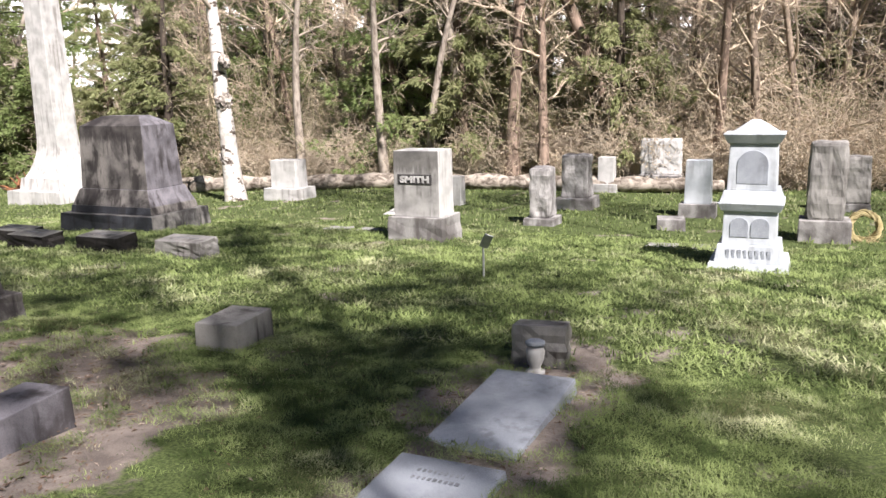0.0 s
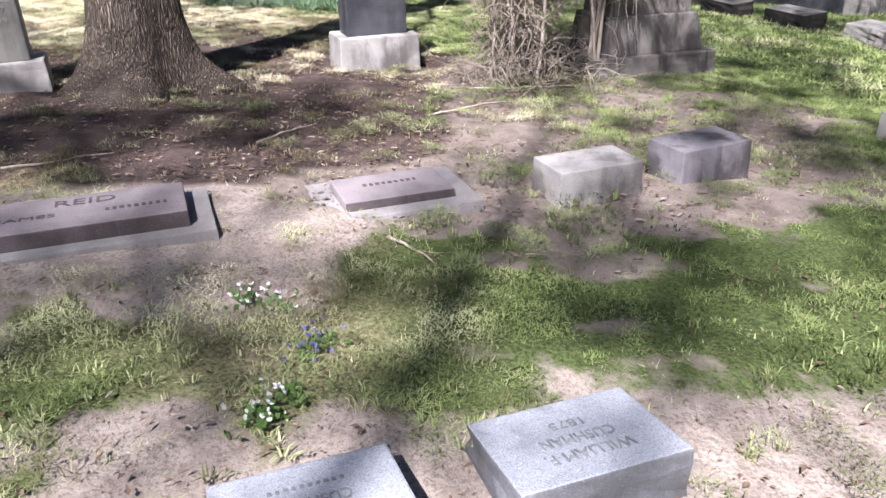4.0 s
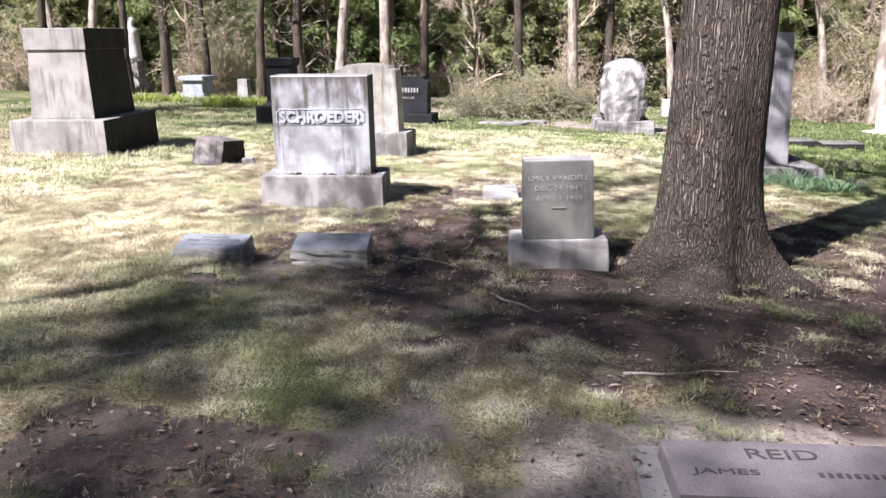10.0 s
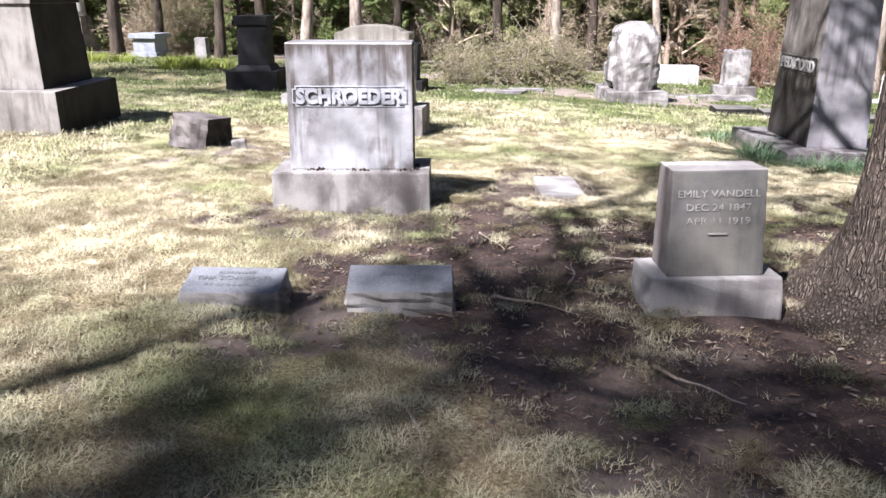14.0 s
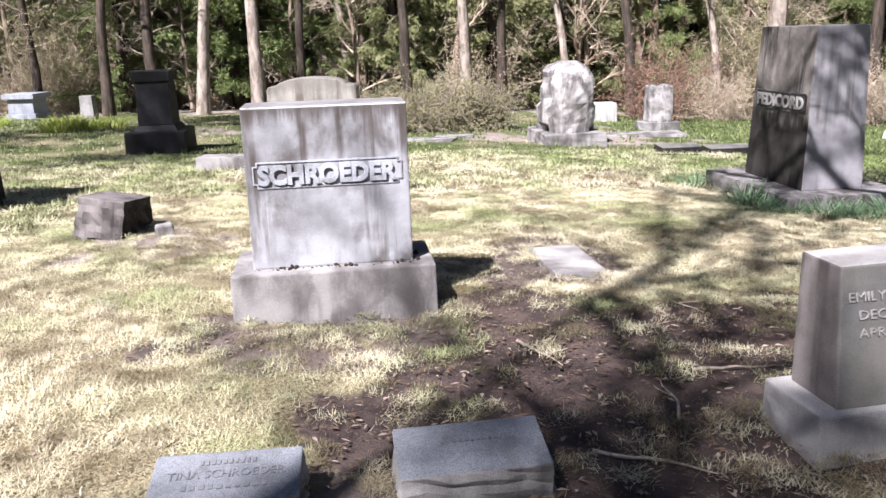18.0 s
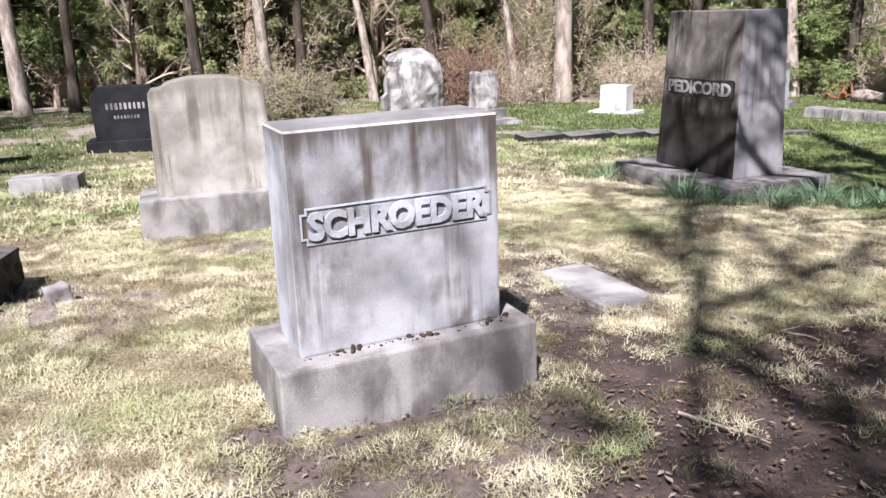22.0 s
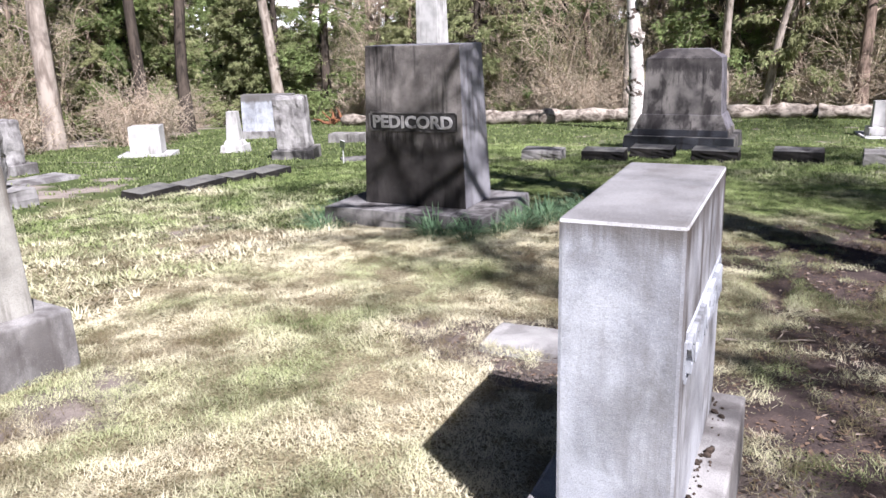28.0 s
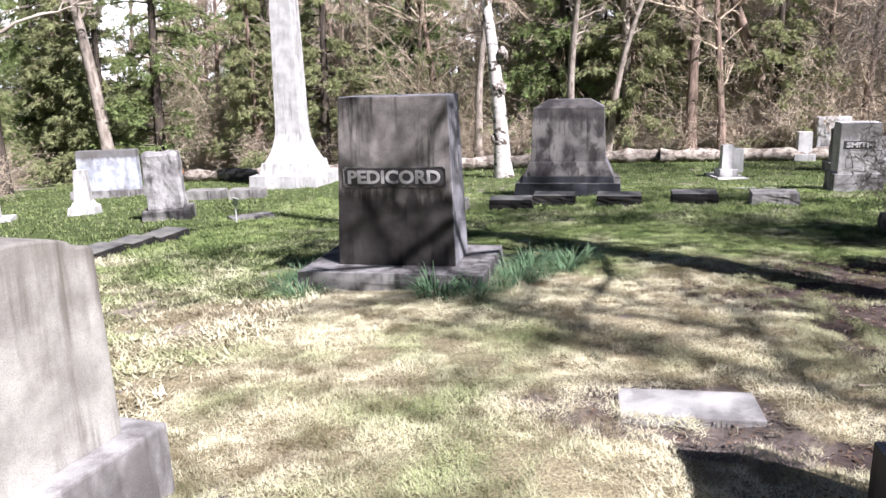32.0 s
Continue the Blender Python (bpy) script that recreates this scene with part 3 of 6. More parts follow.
    me.color_attributes.new("tone", "FLOAT_COLOR", "POINT").data.foreach_set("color", np.repeat(tone, 5, 0).ravel())
    return tagged(new(name, me), label, "grass", kind="stuff")


# ---- monuments ----
def ashlar(name, x, y, yaw, tiers, label, mats, group="", lean=(0, 0), sink=0.04):
    """A monument of stacked tiers: (part name, w0, d0, w1, d1, z0, z1, cuts, rough)."""
    top = thing(name, x, y, yaw, label, "gravestone", group, sink, lean)
    for i, (pn, w0, d0, w1, d1, z0, z1, cuts, rough) in enumerate(tiers):
        part(pn, frustum(w0, d0, w1, d1, z0, z1, 0.012, cuts, rough, 0.16, True, i + x), mats[i % len(mats)], top)
    return top


def piece(top, kind):
    """The part of that name under a thing."""
    return next(ob for ob in top.children if ob.name.split(".")[0] == kind)


def gather(top, kind, holder):
    """Hang the letters of a name under the panel that carries them."""
    home = piece(top, holder)
    for ob in [ob for ob in top.children if ob.name.split(".")[0] == kind]:
        ob.location = ob.location - home.location
        ob.parent = home


def recolour_face(ob, mat, way=(0, -1, 0), lean=0.35):
    """Give one side of a stone its own surface, for real stains and for painted shade."""
    ob.data.materials.append(mat)
    for f in ob.data.polygons:
        if f.normal.dot(Vector(way)) > lean:
            f.material_index = 1


def panel_frame(name, w, h, at, parent, mat, notch=0.03, rim=0.012, proud=0.006):
    """A thin raised rim with cut corners round a name."""
    bm = bmesh.new()

    def ring(w, h, k):
        a, b = w / 2, h / 2
        return [(-a + k, -b), (a - k, -b), (a - k, -b + k), (a, -b + k), (a, b - k), (a - k, b - k), (a - k, b), (-a + k, b), (-a + k, b - k), (-a, b - k), (-a, -b + k), (-a + k, -b + k)]

    outer, inner = ring(w, h, notch), ring(w - 2 * rim, h - 2 * rim, notch)
    for y in (0, -proud):
        o = [bm.verts.new((x, y, z)) for x, z in outer]
        i = [bm.verts.new((x, y, z)) for x, z in inner]
        if y == 0:
            o0, i0 = o, i
    k = len(outer)
    for j in range(k):
        j2 = (j + 1) % k
        bm.faces.new((o[j], o[j2], i[j2], i[j]))
        bm.faces.new((o0[j], o0[j2], o[j2], o[j]))
        bm.faces.new((i0[j], i[j], i[j2], i0[j2]))
    bmesh.ops.recalc_face_normals(bm, faces=bm.faces[:])
    ob = part(name, bm, mat, parent)
    ob.matrix_basis = pose(*at)
    return ob


# large grey granite headstone in the middle of the walk
t = ashlar("headstone", -8.59, -3.562, 91, [("plinth", 1.19, 0.585, 1.18, 0.575, 0, 0.337, 0, 0), ("tablet", 0.935, 0.345, 0.925, 0.34, 0.335, 1.273, 0, 0)],
           "weathered pale grey granite headstone with raised family name", [M_GRANITE_BASE, M_GRANITE])
recolour_face(piece(t, "tablet"), M_FRONT, lean=0.6)
# North end, back and plinth back: brown streaks with shade painted in.
for m in (M_SHADE_SIDE, M_TOP, M_EDGE):
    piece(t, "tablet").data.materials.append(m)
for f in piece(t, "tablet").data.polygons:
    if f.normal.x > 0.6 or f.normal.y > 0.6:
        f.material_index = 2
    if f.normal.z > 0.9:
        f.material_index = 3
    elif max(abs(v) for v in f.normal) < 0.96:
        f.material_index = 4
recolour_face(piece(t, "plinth"), M_SHADE_SIDE, (0, 1, 0), 0.6)
panel_frame("name_border", 0.85, 0.152, (0, -0.171, 0.888), t, M_GRANITE, 0.022, 0.008)
lettering("name", "SCHROEDER", 0.79, 0.116, (0, -0.171, 0.888), t, M_GRANITE, 0.016, bold=0.045, split=True)
gather(t, "letter", "name_border")

# arched tan headstone behind it
arc = [(-0.48, 0.40), (0.48, 0.40), (0.45, 1.235), (0.43, 1.26), (0.38, 1.265)] + [(0.35 * math.cos(a), 1.265 + 0.08 * math.sin(a)) for a in np.linspace(0.12, math.pi - 0.12, 15)] + [(-0.38, 1.265), (-0.43, 1.26), (-0.45, 1.235)]
t = thing("headstone", -12.21, -3.77, 83, "stained tan granite headstone with a curved top", "gravestone", sink=0.05)
part("plinth", frustum(1.25, 0.56, 1.24, 0.55, 0, 0.41, 0.015), M_GRANITE_BASE, t)
part("tablet", profile(arc, 0.3, 0.012), M_TAN, t)

# tall dark monument with the narcissus leaves round it
t = ashlar("headstone", -11.96, 1.46, 0, [("plinth", 1.86, 1.38, 1.82, 1.32, 0, 0.27, 2, 0.03), ("shaft", 1.19, 0.67, 1.075, 0.56, 0.268, 1.905, 0, 0)],
           "tall dark granite monument with a carved family name", [M_PED_BASE, M_PED], sink=0.06)
# Front mixes brown stain with painted tree shade, black below the name.
recolour_face(piece(t, "shaft"), M_PED_FRONT, lean=0.6)
recolour_face(piece(t, "plinth"), M_DARK, lean=0.5)
part("name_panel", frustum(1.0, 0.02, 1.0, 0.02, 1.05, 1.23, 0.004), M_PANEL, t, "black recessed name panel").location = (0, -0.303, 0)
lettering("name", "PEDICORD", 0.92, 0.132, (0, -0.313, 1.14), t, M_MARBLE, 0.01, bold=0.03, split=True)
gather(t, "letter", "name_panel")
panel_frame("name_border", 1.02, 0.2, (0, -0.311, 1.14), t, M_DARK, 0.02, 0.014, 0.008)

# grey monument with a hipped top
t = ashlar("headstone", -10.75, 10.52, 0, [("plinth", 2.16, 1.45, 2.1, 1.4, 0, 0.41, 2, 0.035), ("step", 1.86, 1.16, 1.82, 1.12, 0.408, 0.54, 0, 0), ("moulding", 1.8, 1.1, 1.56, 0.92, 0.538, 0.82, 0, 0),
                                          ("shaft", 1.52, 0.86, 1.42, 0.78, 0.818, 1.9, 0, 0), ("cap", 1.43, 0.79, 0.86, 0.26, 1.898, 2.065, 0, 0)],
           "large mottled grey granite monument with stepped base", [M_DARK, M_MOTTLE, M_HIP, M_HIP, M_HIP], sink=0.06)
# Fronts of plinth and step are coloured darker, standing in for shade.
recolour_face(piece(t, "plinth"), M_SLATE, lean=0.5)
recolour_face(piece(t, "step"), M_SLATE, lean=0.5)
for kind in ("moulding", "shaft", "cap"):
    recolour_face(piece(t, kind), M_MOTTLE)

# white headstone with dark streaks
t = ashlar("headstone", -5.15, 10.8, 0, [("plinth", 0.92, 0.72, 0.9, 0.7, 0, 0.44, 2, 0.025), ("tablet", 0.76, 0.54, 0.74, 0.52, 0.438, 1.43, 0, 0)],
           "streaked white marble headstone with a family name", [M_GRANITE_BASE, M_MARBLE], sink=0.05)
recolour_face(piece(t, "tablet"), M_STREAK)
part("name_panel", frustum(0.56, 0.012, 0.56, 0.012, 0.93, 1.08, 0.003), M_PANEL, t, "dark name panel").location = (-0.02, -0.268, 0)
lettering("name", "SMITH", 0.48, 0.105, (-0.02, -0.274, 1.005), t, M_MARBLE, 0.012, bold=0.045, split=True)
gather(t, "letter", "name_panel")

# tiered marble monument
t = ashlar("headstone", -0.44, 10.08, 0, [("plinth", 0.95, 0.95, 0.87, 0.87, 0, 0.15, 0, 0), ("step", 0.76, 0.76, 0.7, 0.7, 0.148, 0.36, 0, 0), ("lower_shaft", 0.61, 0.61, 0.59, 0.59, 0.358, 0.76, 0, 0),
                                         ("lower_cornice", 0.65, 0.65, 0.74, 0.74, 0.758, 0.86, 0, 0), ("upper_step", 0.7, 0.7, 0.61, 0.61, 0.858, 1.0, 0, 0), ("upper_shaft", 0.55, 0.55, 0.52, 0.52, 0.998, 1.55, 0, 0),
                                         ("cornice", 0.57, 0.57, 0.68, 0.68, 1.548, 1.66, 0, 0), ("cap", 0.54, 0.54, 0.1, 0.1, 1.658, 1.81, 0, 0)],
           "tall tiered blue-white marble monument with recessed panels", [M_ZINC], sink=0.04)
arch_pts = [(-0.17, 0.0), (0.17, 0.0)] + [(0.17 * math.cos(a), 0.22 + 0.17 * math.sin(a)) for a in np.linspace(0, math.pi, 13)]
p = part("arched_panel", profile(arch_pts, 0.02, 0.003), M_BLUE, t, "grey arched relief panel")
p.location = (0, -0.268, 1.08)
for sx in (-1, 1):
    p = part("small_arched_panel", profile([(a * 0.6, b * 0.6) for a, b in arch_pts], 0.02, 0.003), M_BLUE, t, "grey arched relief panel")
    p.location = (sx * 0.115, -0.3, 0.45)
bars("writing", [(0, 0.52, 0.11, 8)], (0, -0.368, 0.255), t, M_BLUE)

# monument half hidden by the shrub
ashlar("headstone", -6.22, 3.78, 90, [("plinth", 1.2, 0.85, 1.18, 0.83, 0, 0.24, 2, 0.03), ("step", 1.0, 0.66, 0.9, 0.56, 0.238, 0.56, 0, 0), ("shaft", 0.82, 0.46, 0.76, 0.42, 0.558, 1.42, 0, 0)],
       "grey granite monument overgrown by a bare shrub", [M_MOTTLE], sink=0.04)

# slate-grey headstone
ashlar("headstone", -6.85, 1.52, 90, [("plinth", 0.72, 0.44, 0.7, 0.42, 0, 0.32, 0, 0), ("tablet", 0.54, 0.26, 0.52, 0.25, 0.318, 1.05, 2, 0.012)],
       "dark slate-grey headstone on a granite base", [M_GRANITE_BASE, M_SLATE], sink=0.04)

# small leaning headstone beside the tree
t = thing("headstone", -6.575, -1.415, 92, "small weathered grey headstone beside the tree", "gravestone", sink=0.03, lean=(-1.0, -1))
part("plinth", frustum(0.7, 0.4, 0.68, 0.38, 0, 0.235, 0.012, 3, 0.016, 0.13, True, 3.0), M_BASE_PALE, t)
part("tablet", frustum(0.5, 0.3, 0.485, 0.245, 0.232, 0.785, 0.01, 3, 0.003, 0.12, True, 5.0, oy=0.02), M_BASE_PALE, t)
recolour_face(piece(t, "tablet"), M_BROWN, (-1, 0, 0), 0.6)
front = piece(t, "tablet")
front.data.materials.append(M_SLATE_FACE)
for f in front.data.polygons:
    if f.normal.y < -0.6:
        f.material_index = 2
for text, w, z in (("EMILY VANDELL", 0.42, 0.665), ("DEC 24 1847", 0.33, 0.595), ("APR 11 1919", 0.33, 0.525)):
    lettering("writing", text, w, 0.036, (0, -0.152 + 0.086 * (z - 0.235), z), t, M_MID_LIGHT, 0.0025, turn=(85, 0, 0), bold=0.0)
part("dash", frustum(0.1, 0.008, 0.1, 0.008, 0, 0.008, 0), M_MID_LIGHT, t).location = (0, -0.136, 0.455)

# tall pale monument; the shade on its north side is painted in
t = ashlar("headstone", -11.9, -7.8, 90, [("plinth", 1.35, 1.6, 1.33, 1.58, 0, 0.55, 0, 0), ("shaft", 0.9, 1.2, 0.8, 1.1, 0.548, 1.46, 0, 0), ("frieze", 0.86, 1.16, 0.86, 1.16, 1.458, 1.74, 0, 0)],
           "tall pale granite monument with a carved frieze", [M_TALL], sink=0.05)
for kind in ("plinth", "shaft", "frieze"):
    recolour_face(piece(t, kind), M_DARK_SIDE, (1, 0, 0), 0.6)

# black pedestal
ashlar("headstone", -18.15, -6.7, 90, [("plinth", 1.0, 1.0, 0.98, 0.98, 0, 0.42, 0, 0), ("step", 0.74, 0.74, 0.62, 0.62, 0.418, 0.52, 0, 0), ("shaft", 0.58, 0.58, 0.54, 0.54, 0.518, 1.25, 0, 0), ("cap", 0.6, 0.6, 0.66, 0.66, 1.248, 1.42, 0, 0)],
       "black granite pedestal monument with a moulded cap", [M_BLACK], sink=0.04)

# black headstone
sh = [(-0.5, 0.24), (0.5, 0.24), (0.52, 0.95), (0.44, 1.0), (0.4, 1.08), (-0.4, 1.08), (-0.44, 1.0), (-0.52, 0.95)]
t = thing("headstone", -19.2, -4.1, 80, "black polished headstone with pale lettering", "gravestone", sink=0.04)
part("plinth", frustum(1.3, 0.6, 1.28, 0.58, 0, 0.245, 0.015), M_BLACK, t)
part("tablet", profile(sh, 0.3), M_BLACK, t)
bars("writing", [(0.05, 0.62, 0.1, 9), (-0.12, 0.4, 0.05, 8)], (0, -0.152, 0.72), t, M_GRANITE_BASE)


def rock_stone(name, x, y, yaw, w, d, h, base, label, seed, mat=M_ROCK, peak=0.6, basemat=M_GRANITE_BASE, lean=(0, 0)):
    t = thing(name, x, y, yaw, label, "gravestone", sink=0.04, lean=lean)
    part("plinth", frustum(base[0], base[1], base[0] * 0.98, base[1] * 0.98, 0, base[2], 0.015, 2, 0.02, 0.2, True, seed), basemat, t)
    bm = frustum(w, d, w * peak, d * peak, base[2] - 0.01, h, 0.05, 9, 0.032, 0.3, False, seed)
    part("boulder" if peak < 0.9 else "tablet", bm, mat, t)
    return t


def boulder(x, y):
    """A split field boulder: flat dressed east end, rounded crown, broken ledges on its flanks."""
    t = thing("headstone", x, y, 0, "pale rough boulder monument on a granite base", "gravestone", sink=0.04)
    part("plinth", frustum(1.55, 1.2, 1.5, 1.16, 0, 0.3, 0.02, 3, 0.025, 0.2, True, 3.0), M_GRANITE_BASE, t)
    bm = bmesh.new()
    rings, n = [], 26
    for k in range(15):
        u = k / 14
        z = 0.28 + 1.31 * u
        dome = math.sqrt(max(0.03, 1 - max(0, (u - 0.5) / 0.5) ** 2.2))
        wide, long_ = (0.42 + 0.06 * min(u * 4, 1)) * (0.25 + 0.75 * dome), 0.62 * (0.3 + 0.7 * dome)
        ring = []
        for j in range(n):
            a = 2 * math.pi * j / n
            c, q = math.cos(a), math.sin(a)
            e = (abs(c) ** 3.2 + abs(q) ** 3.2) ** (-1 / 3.2)
            p = Vector((c * e * long_, q * e * wide, z))
            d = 0.07 * noise.noise(p * 2.1 + Vector((4, 2, 7))) + 0.09 * noise.cell(p * 2.6) * (1 if c < 0.6 else 0.35) + 0.02 * noise.noise(p * 9)
            ring.append(bm.verts.new(p + Vector((c, q, 0)) * d))
        rings.append(ring)
    for a, b in zip(rings, rings[1:]):
        for j in range(n):
            bm.faces.new((a[j], a[(j + 1) % n], b[(j + 1) % n], b[j]))
    bm.faces.new(rings[-1])
    bm.faces.new(rings[0][::-1])
    part("boulder", bm, M_ROCK, t)


boulder(-18.82, 0.7)
rock_stone("headstone", -22.6, 4.05, 90, 0.6, 0.45, 1.12, (0.95, 0.6, 0.25), "rough rock-faced grey headstone", 9, peak=0.95)
rock_stone("headstone", -18.7, 8.25, 20, 0.72, 0.5, 1.42, (0.95, 0.7, 0.28), "leaning stump-shaped granite headstone on a dark base", 12, peak=0.95, basemat=M_DARK, lean=(3, -2))
rock_stone("headstone", -4.02, 13.3, 0, 0.38, 0.46, 1.05, (0.55, 0.6, 0.18), "narrow rock-faced grey headstone", 15, peak=0.97)
rock_stone("headstone", -4.05, 15.8, 0, 0.56, 0.5, 1.14, (0.76, 0.85, 0.28), "rock-faced pale granite headstone", 16, peak=0.97)
rock_stone("headstone", 0.46, 12.95, 0, 0.52, 0.42, 1.52, (0.72, 0.55, 0.38), "tall dark rough headstone on a granite base", 18, M_MID, 0.95)
rock_stone("headstone", 1.08, 17.0, 0, 0.55, 0.4, 1.1, (0.6, 0.5, 0.2), "grey rock-faced headstone on a plinth", 19, M_MID, 0.95)
ashlar("headstone", -11.4, 16.2, 0, [("plinth", 1.05, 0.75, 1.03, 0.73, 0, 0.34, 2, 0.02), ("tablet", 0.74, 0.5, 0.72, 0.48, 0.338, 1.02, 0, 0)], "short pale marble headstone on a thick base", [M_MARBLE])
ashlar("headstone", -4.2, 19.3, 0, [("plinth", 0.6, 0.5, 0.58, 0.48, 0, 0.25, 2, 0.02), ("tablet", 0.4, 0.3, 0.38, 0.28, 0.248, 0.9, 0, 0)], "slim pale headstone beside the fallen log", [M_MARBLE])
ashlar("headstone", -1.6, 15.2, 0, [("plinth", 0.66, 0.5, 0.64, 0.48, 0, 0.3, 0, 0), ("tablet", 0.48, 0.3, 0.44, 0.28, 0.298, 1.1, 0, 0)], "blue-grey marble headstone on a plinth", [M_GRANITE_BASE, M_ZINC])
ashlar("headstone", -6.7, 15.6, 0, [("tablet", 0.4, 0.3, 0.38, 0.28, 0, 0.66, 0, 0)], "small plain white headstone", [M_MARBLE])
rock_stone("headstone", -3.1, 20.6, 0, 1.0, 0.4, 1.3, (1.05, 0.6, 0.4), "broad white marker on a rubble base", 21, M_MARBLE, 0.97, M_ROCK)
ashlar("headstone", -23.7, 8.75, 30, [("plinth", 1.35, 0.8, 1.33, 0.78, 0, 0.13, 0, 0), ("tablet", 0.78, 0.5, 0.76, 0.48, 0.128, 0.82, 0, 0)], "low square white marble headstone", [M_MARBLE])
ashlar("headstone", -24.6, 14.9, 20, [("plinth", 2.2, 0.7, 2.18, 0.68, 0, 0.28, 0, 0), ("tablet", 1.75, 0.45, 1.7, 0.42, 0.278, 1.45, 0, 0)], "broad pale granite headstone", [M_GRANITE_BASE, M_GRANITE])
ashlar("headstone", -22.1, 10.2, 20, [("plinth", 0.66, 0.6, 0.6, 0.54, 0, 0.24, 0, 0), ("step", 0.5, 0.44, 0.4, 0.36, 0.238, 0.36, 0, 0), ("tablet", 0.36, 0.3, 0.27, 0.22, 0.358, 1.1, 0, 0)], "small slender white marble headstone", [M_MARBLE])
ashlar("headstone", -7.1, 14.2, 10, [("footing", 0.75, 1.2, 0.73, 1.18, 0, 0.09, 0, 0), ("plinth", 0.46, 0.5, 0.44, 0.48, 0.088, 0.26, 0, 0), ("tablet", 0.3, 0.22, 0.27, 0.2, 0.258, 0.84, 0, 0)], "slim white marble headstone", [M_MARBLE])
ashlar("headstone", -26.0, 3.5, 85, [("tablet", 1.2, 0.6, 1.18, 0.58, 0, 0.55, 0, 0)], "low white marble block headstone", [M_MARBLE])
ashlar("headstone", -29.7, -13.2, 80, [("plinth", 0.95, 0.95, 0.93, 0.93, 0, 0.2, 0, 0), ("body", 0.8, 0.8, 0.78, 0.78, 0.198, 0.65, 0, 0), ("slab", 1.0, 1.0, 0.98, 0.98, 0.648, 0.8, 0, 0)], "low blue-grey stone box tomb", [M_BLUE])
ashlar("headstone", -28.0, -10.9, 80, [("tablet", 0.42, 0.3, 0.36, 0.25, 0, 0.75, 2, 0.02)], "small rough grey headstone", [M_GRANITE_BASE])

# obelisk
t = ashlar("obelisk", -19.2, 16.2, 0, [("plinth", 2.1, 2.1, 2.06, 2.06, 0, 0.48, 0, 0), ("step", 1.6, 1.6, 1.5, 1.5, 0.478, 0.82, 0, 0), ("shaft", 0.76, 0.76, 0.5, 0.5, 1.95, 9.5, 0, 0), ("tip", 0.5, 0.5, 0.04, 0.04, 9.498, 10.0, 0, 0)],
           "tall white marble obelisk with a flared foot", [M_MARBLE], sink=0.08)
bm = bmesh.new()
rings = []
for k in range(9):
    u = k / 8
    w = 0.38 + 0.3 * (1 - u) ** 2.2
    rings.append([bm.verts.new((sx * w, sy * w, 0.818 + 1.14 * u)) for sx, sy in ((-1, -1), (1, -1), (1, 1), (-1, 1))])
for a, b in zip(rings, rings[1:]):
    for j in range(4):
        bm.faces.new((a[j], a[(j + 1) % 4], b[(j + 1) % 4], b[j]))
part("flared_foot", bm, M_MARBLE, t)


# ---- footstones and ledger stones ----
def footstone(x, y, yaw, w, d, h, mat, label, slope=0.0, rough=0.018, seed=1.0, writing=None, group="", sink=0.05, hewn=None):
    """A low block marker; slope drops its front edge; hewn is the material of its rough sides."""
    t = thing("footstone", x, y, yaw, label, "gravestone", group, sink)
    bm = frustum(w * 1.03, d * 1.04, w, d, 0, h + sink, 0.008, 5 if rough > 0.03 else 3, rough * 0.8, 0.05 if rough > 0.03 else 0.09, True, seed)
    for v in bm.verts:
        v.co.z += slope * (v.co.y / d) * max(0.0, v.co.z / (h + sink))
    block = part("block", bm, mat, t)
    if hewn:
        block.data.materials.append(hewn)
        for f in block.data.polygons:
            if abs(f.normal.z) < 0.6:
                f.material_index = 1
    tilt = math.degrees(math.atan2(slope, d))
    for k, (text, ww, hh, yy) in enumerate(writing or ()):
        if text:
            lettering("inscription", text, ww, hh, (0, yy, h + sink + slope * yy / d + 0.0005), t, M_CUT, 0.003, (tilt, 0, 0))
        else:
            bars("inscription", [(0, ww, hh * 0.55, 10)], (0, yy, h + sink + slope * yy / d + 0.0005), t, M_CUT, (tilt, 0, 0), 0.003)
    return t


# the row beside the start of the walk, read from the west
footstone(-1.48, -0.15, -90, 0.47, 0.33, 0.13, M_BLUE, "blue-grey granite marker with a cut name in bare soil", 0.045, 0.024, 2, writing=[("HAZEL I", 0.19, 0.04, 0.075), ("CUSHMAN", 0.2, 0.04, 0.01), ("", 0.2, 0.022, -0.06)], group="family marker row", hewn=M_HEWN_BLUE)
footstone(-1.5, 0.58, -90, 0.5, 0.36, 0.13, M_BLUE, "blue-grey granite marker with a cut name in bare soil", 0.045, 0.024, 3, writing=[("WILLIAM F.", 0.26, 0.042, 0.08), ("CUSHMAN", 0.22, 0.042, 0.01), ("1875", 0.1, 0.035, -0.06)], group="family marker row", hewn=M_HEWN_BLUE)
footstone(-1.5, -1.66, -90, 0.46, 0.33, 0.13, M_BLUE, "blue-grey granite marker with a cut name in bare soil", 0.045, 0.024, 4, writing=[("CLARA M.", 0.3, 0.055, 0.09), ("CUSHMAN", 0.3, 0.055, 0.0), ("1839 - 1916", 0.34, 0.045, -0.09)], group="family marker row", hewn=M_HEWN_BLUE)


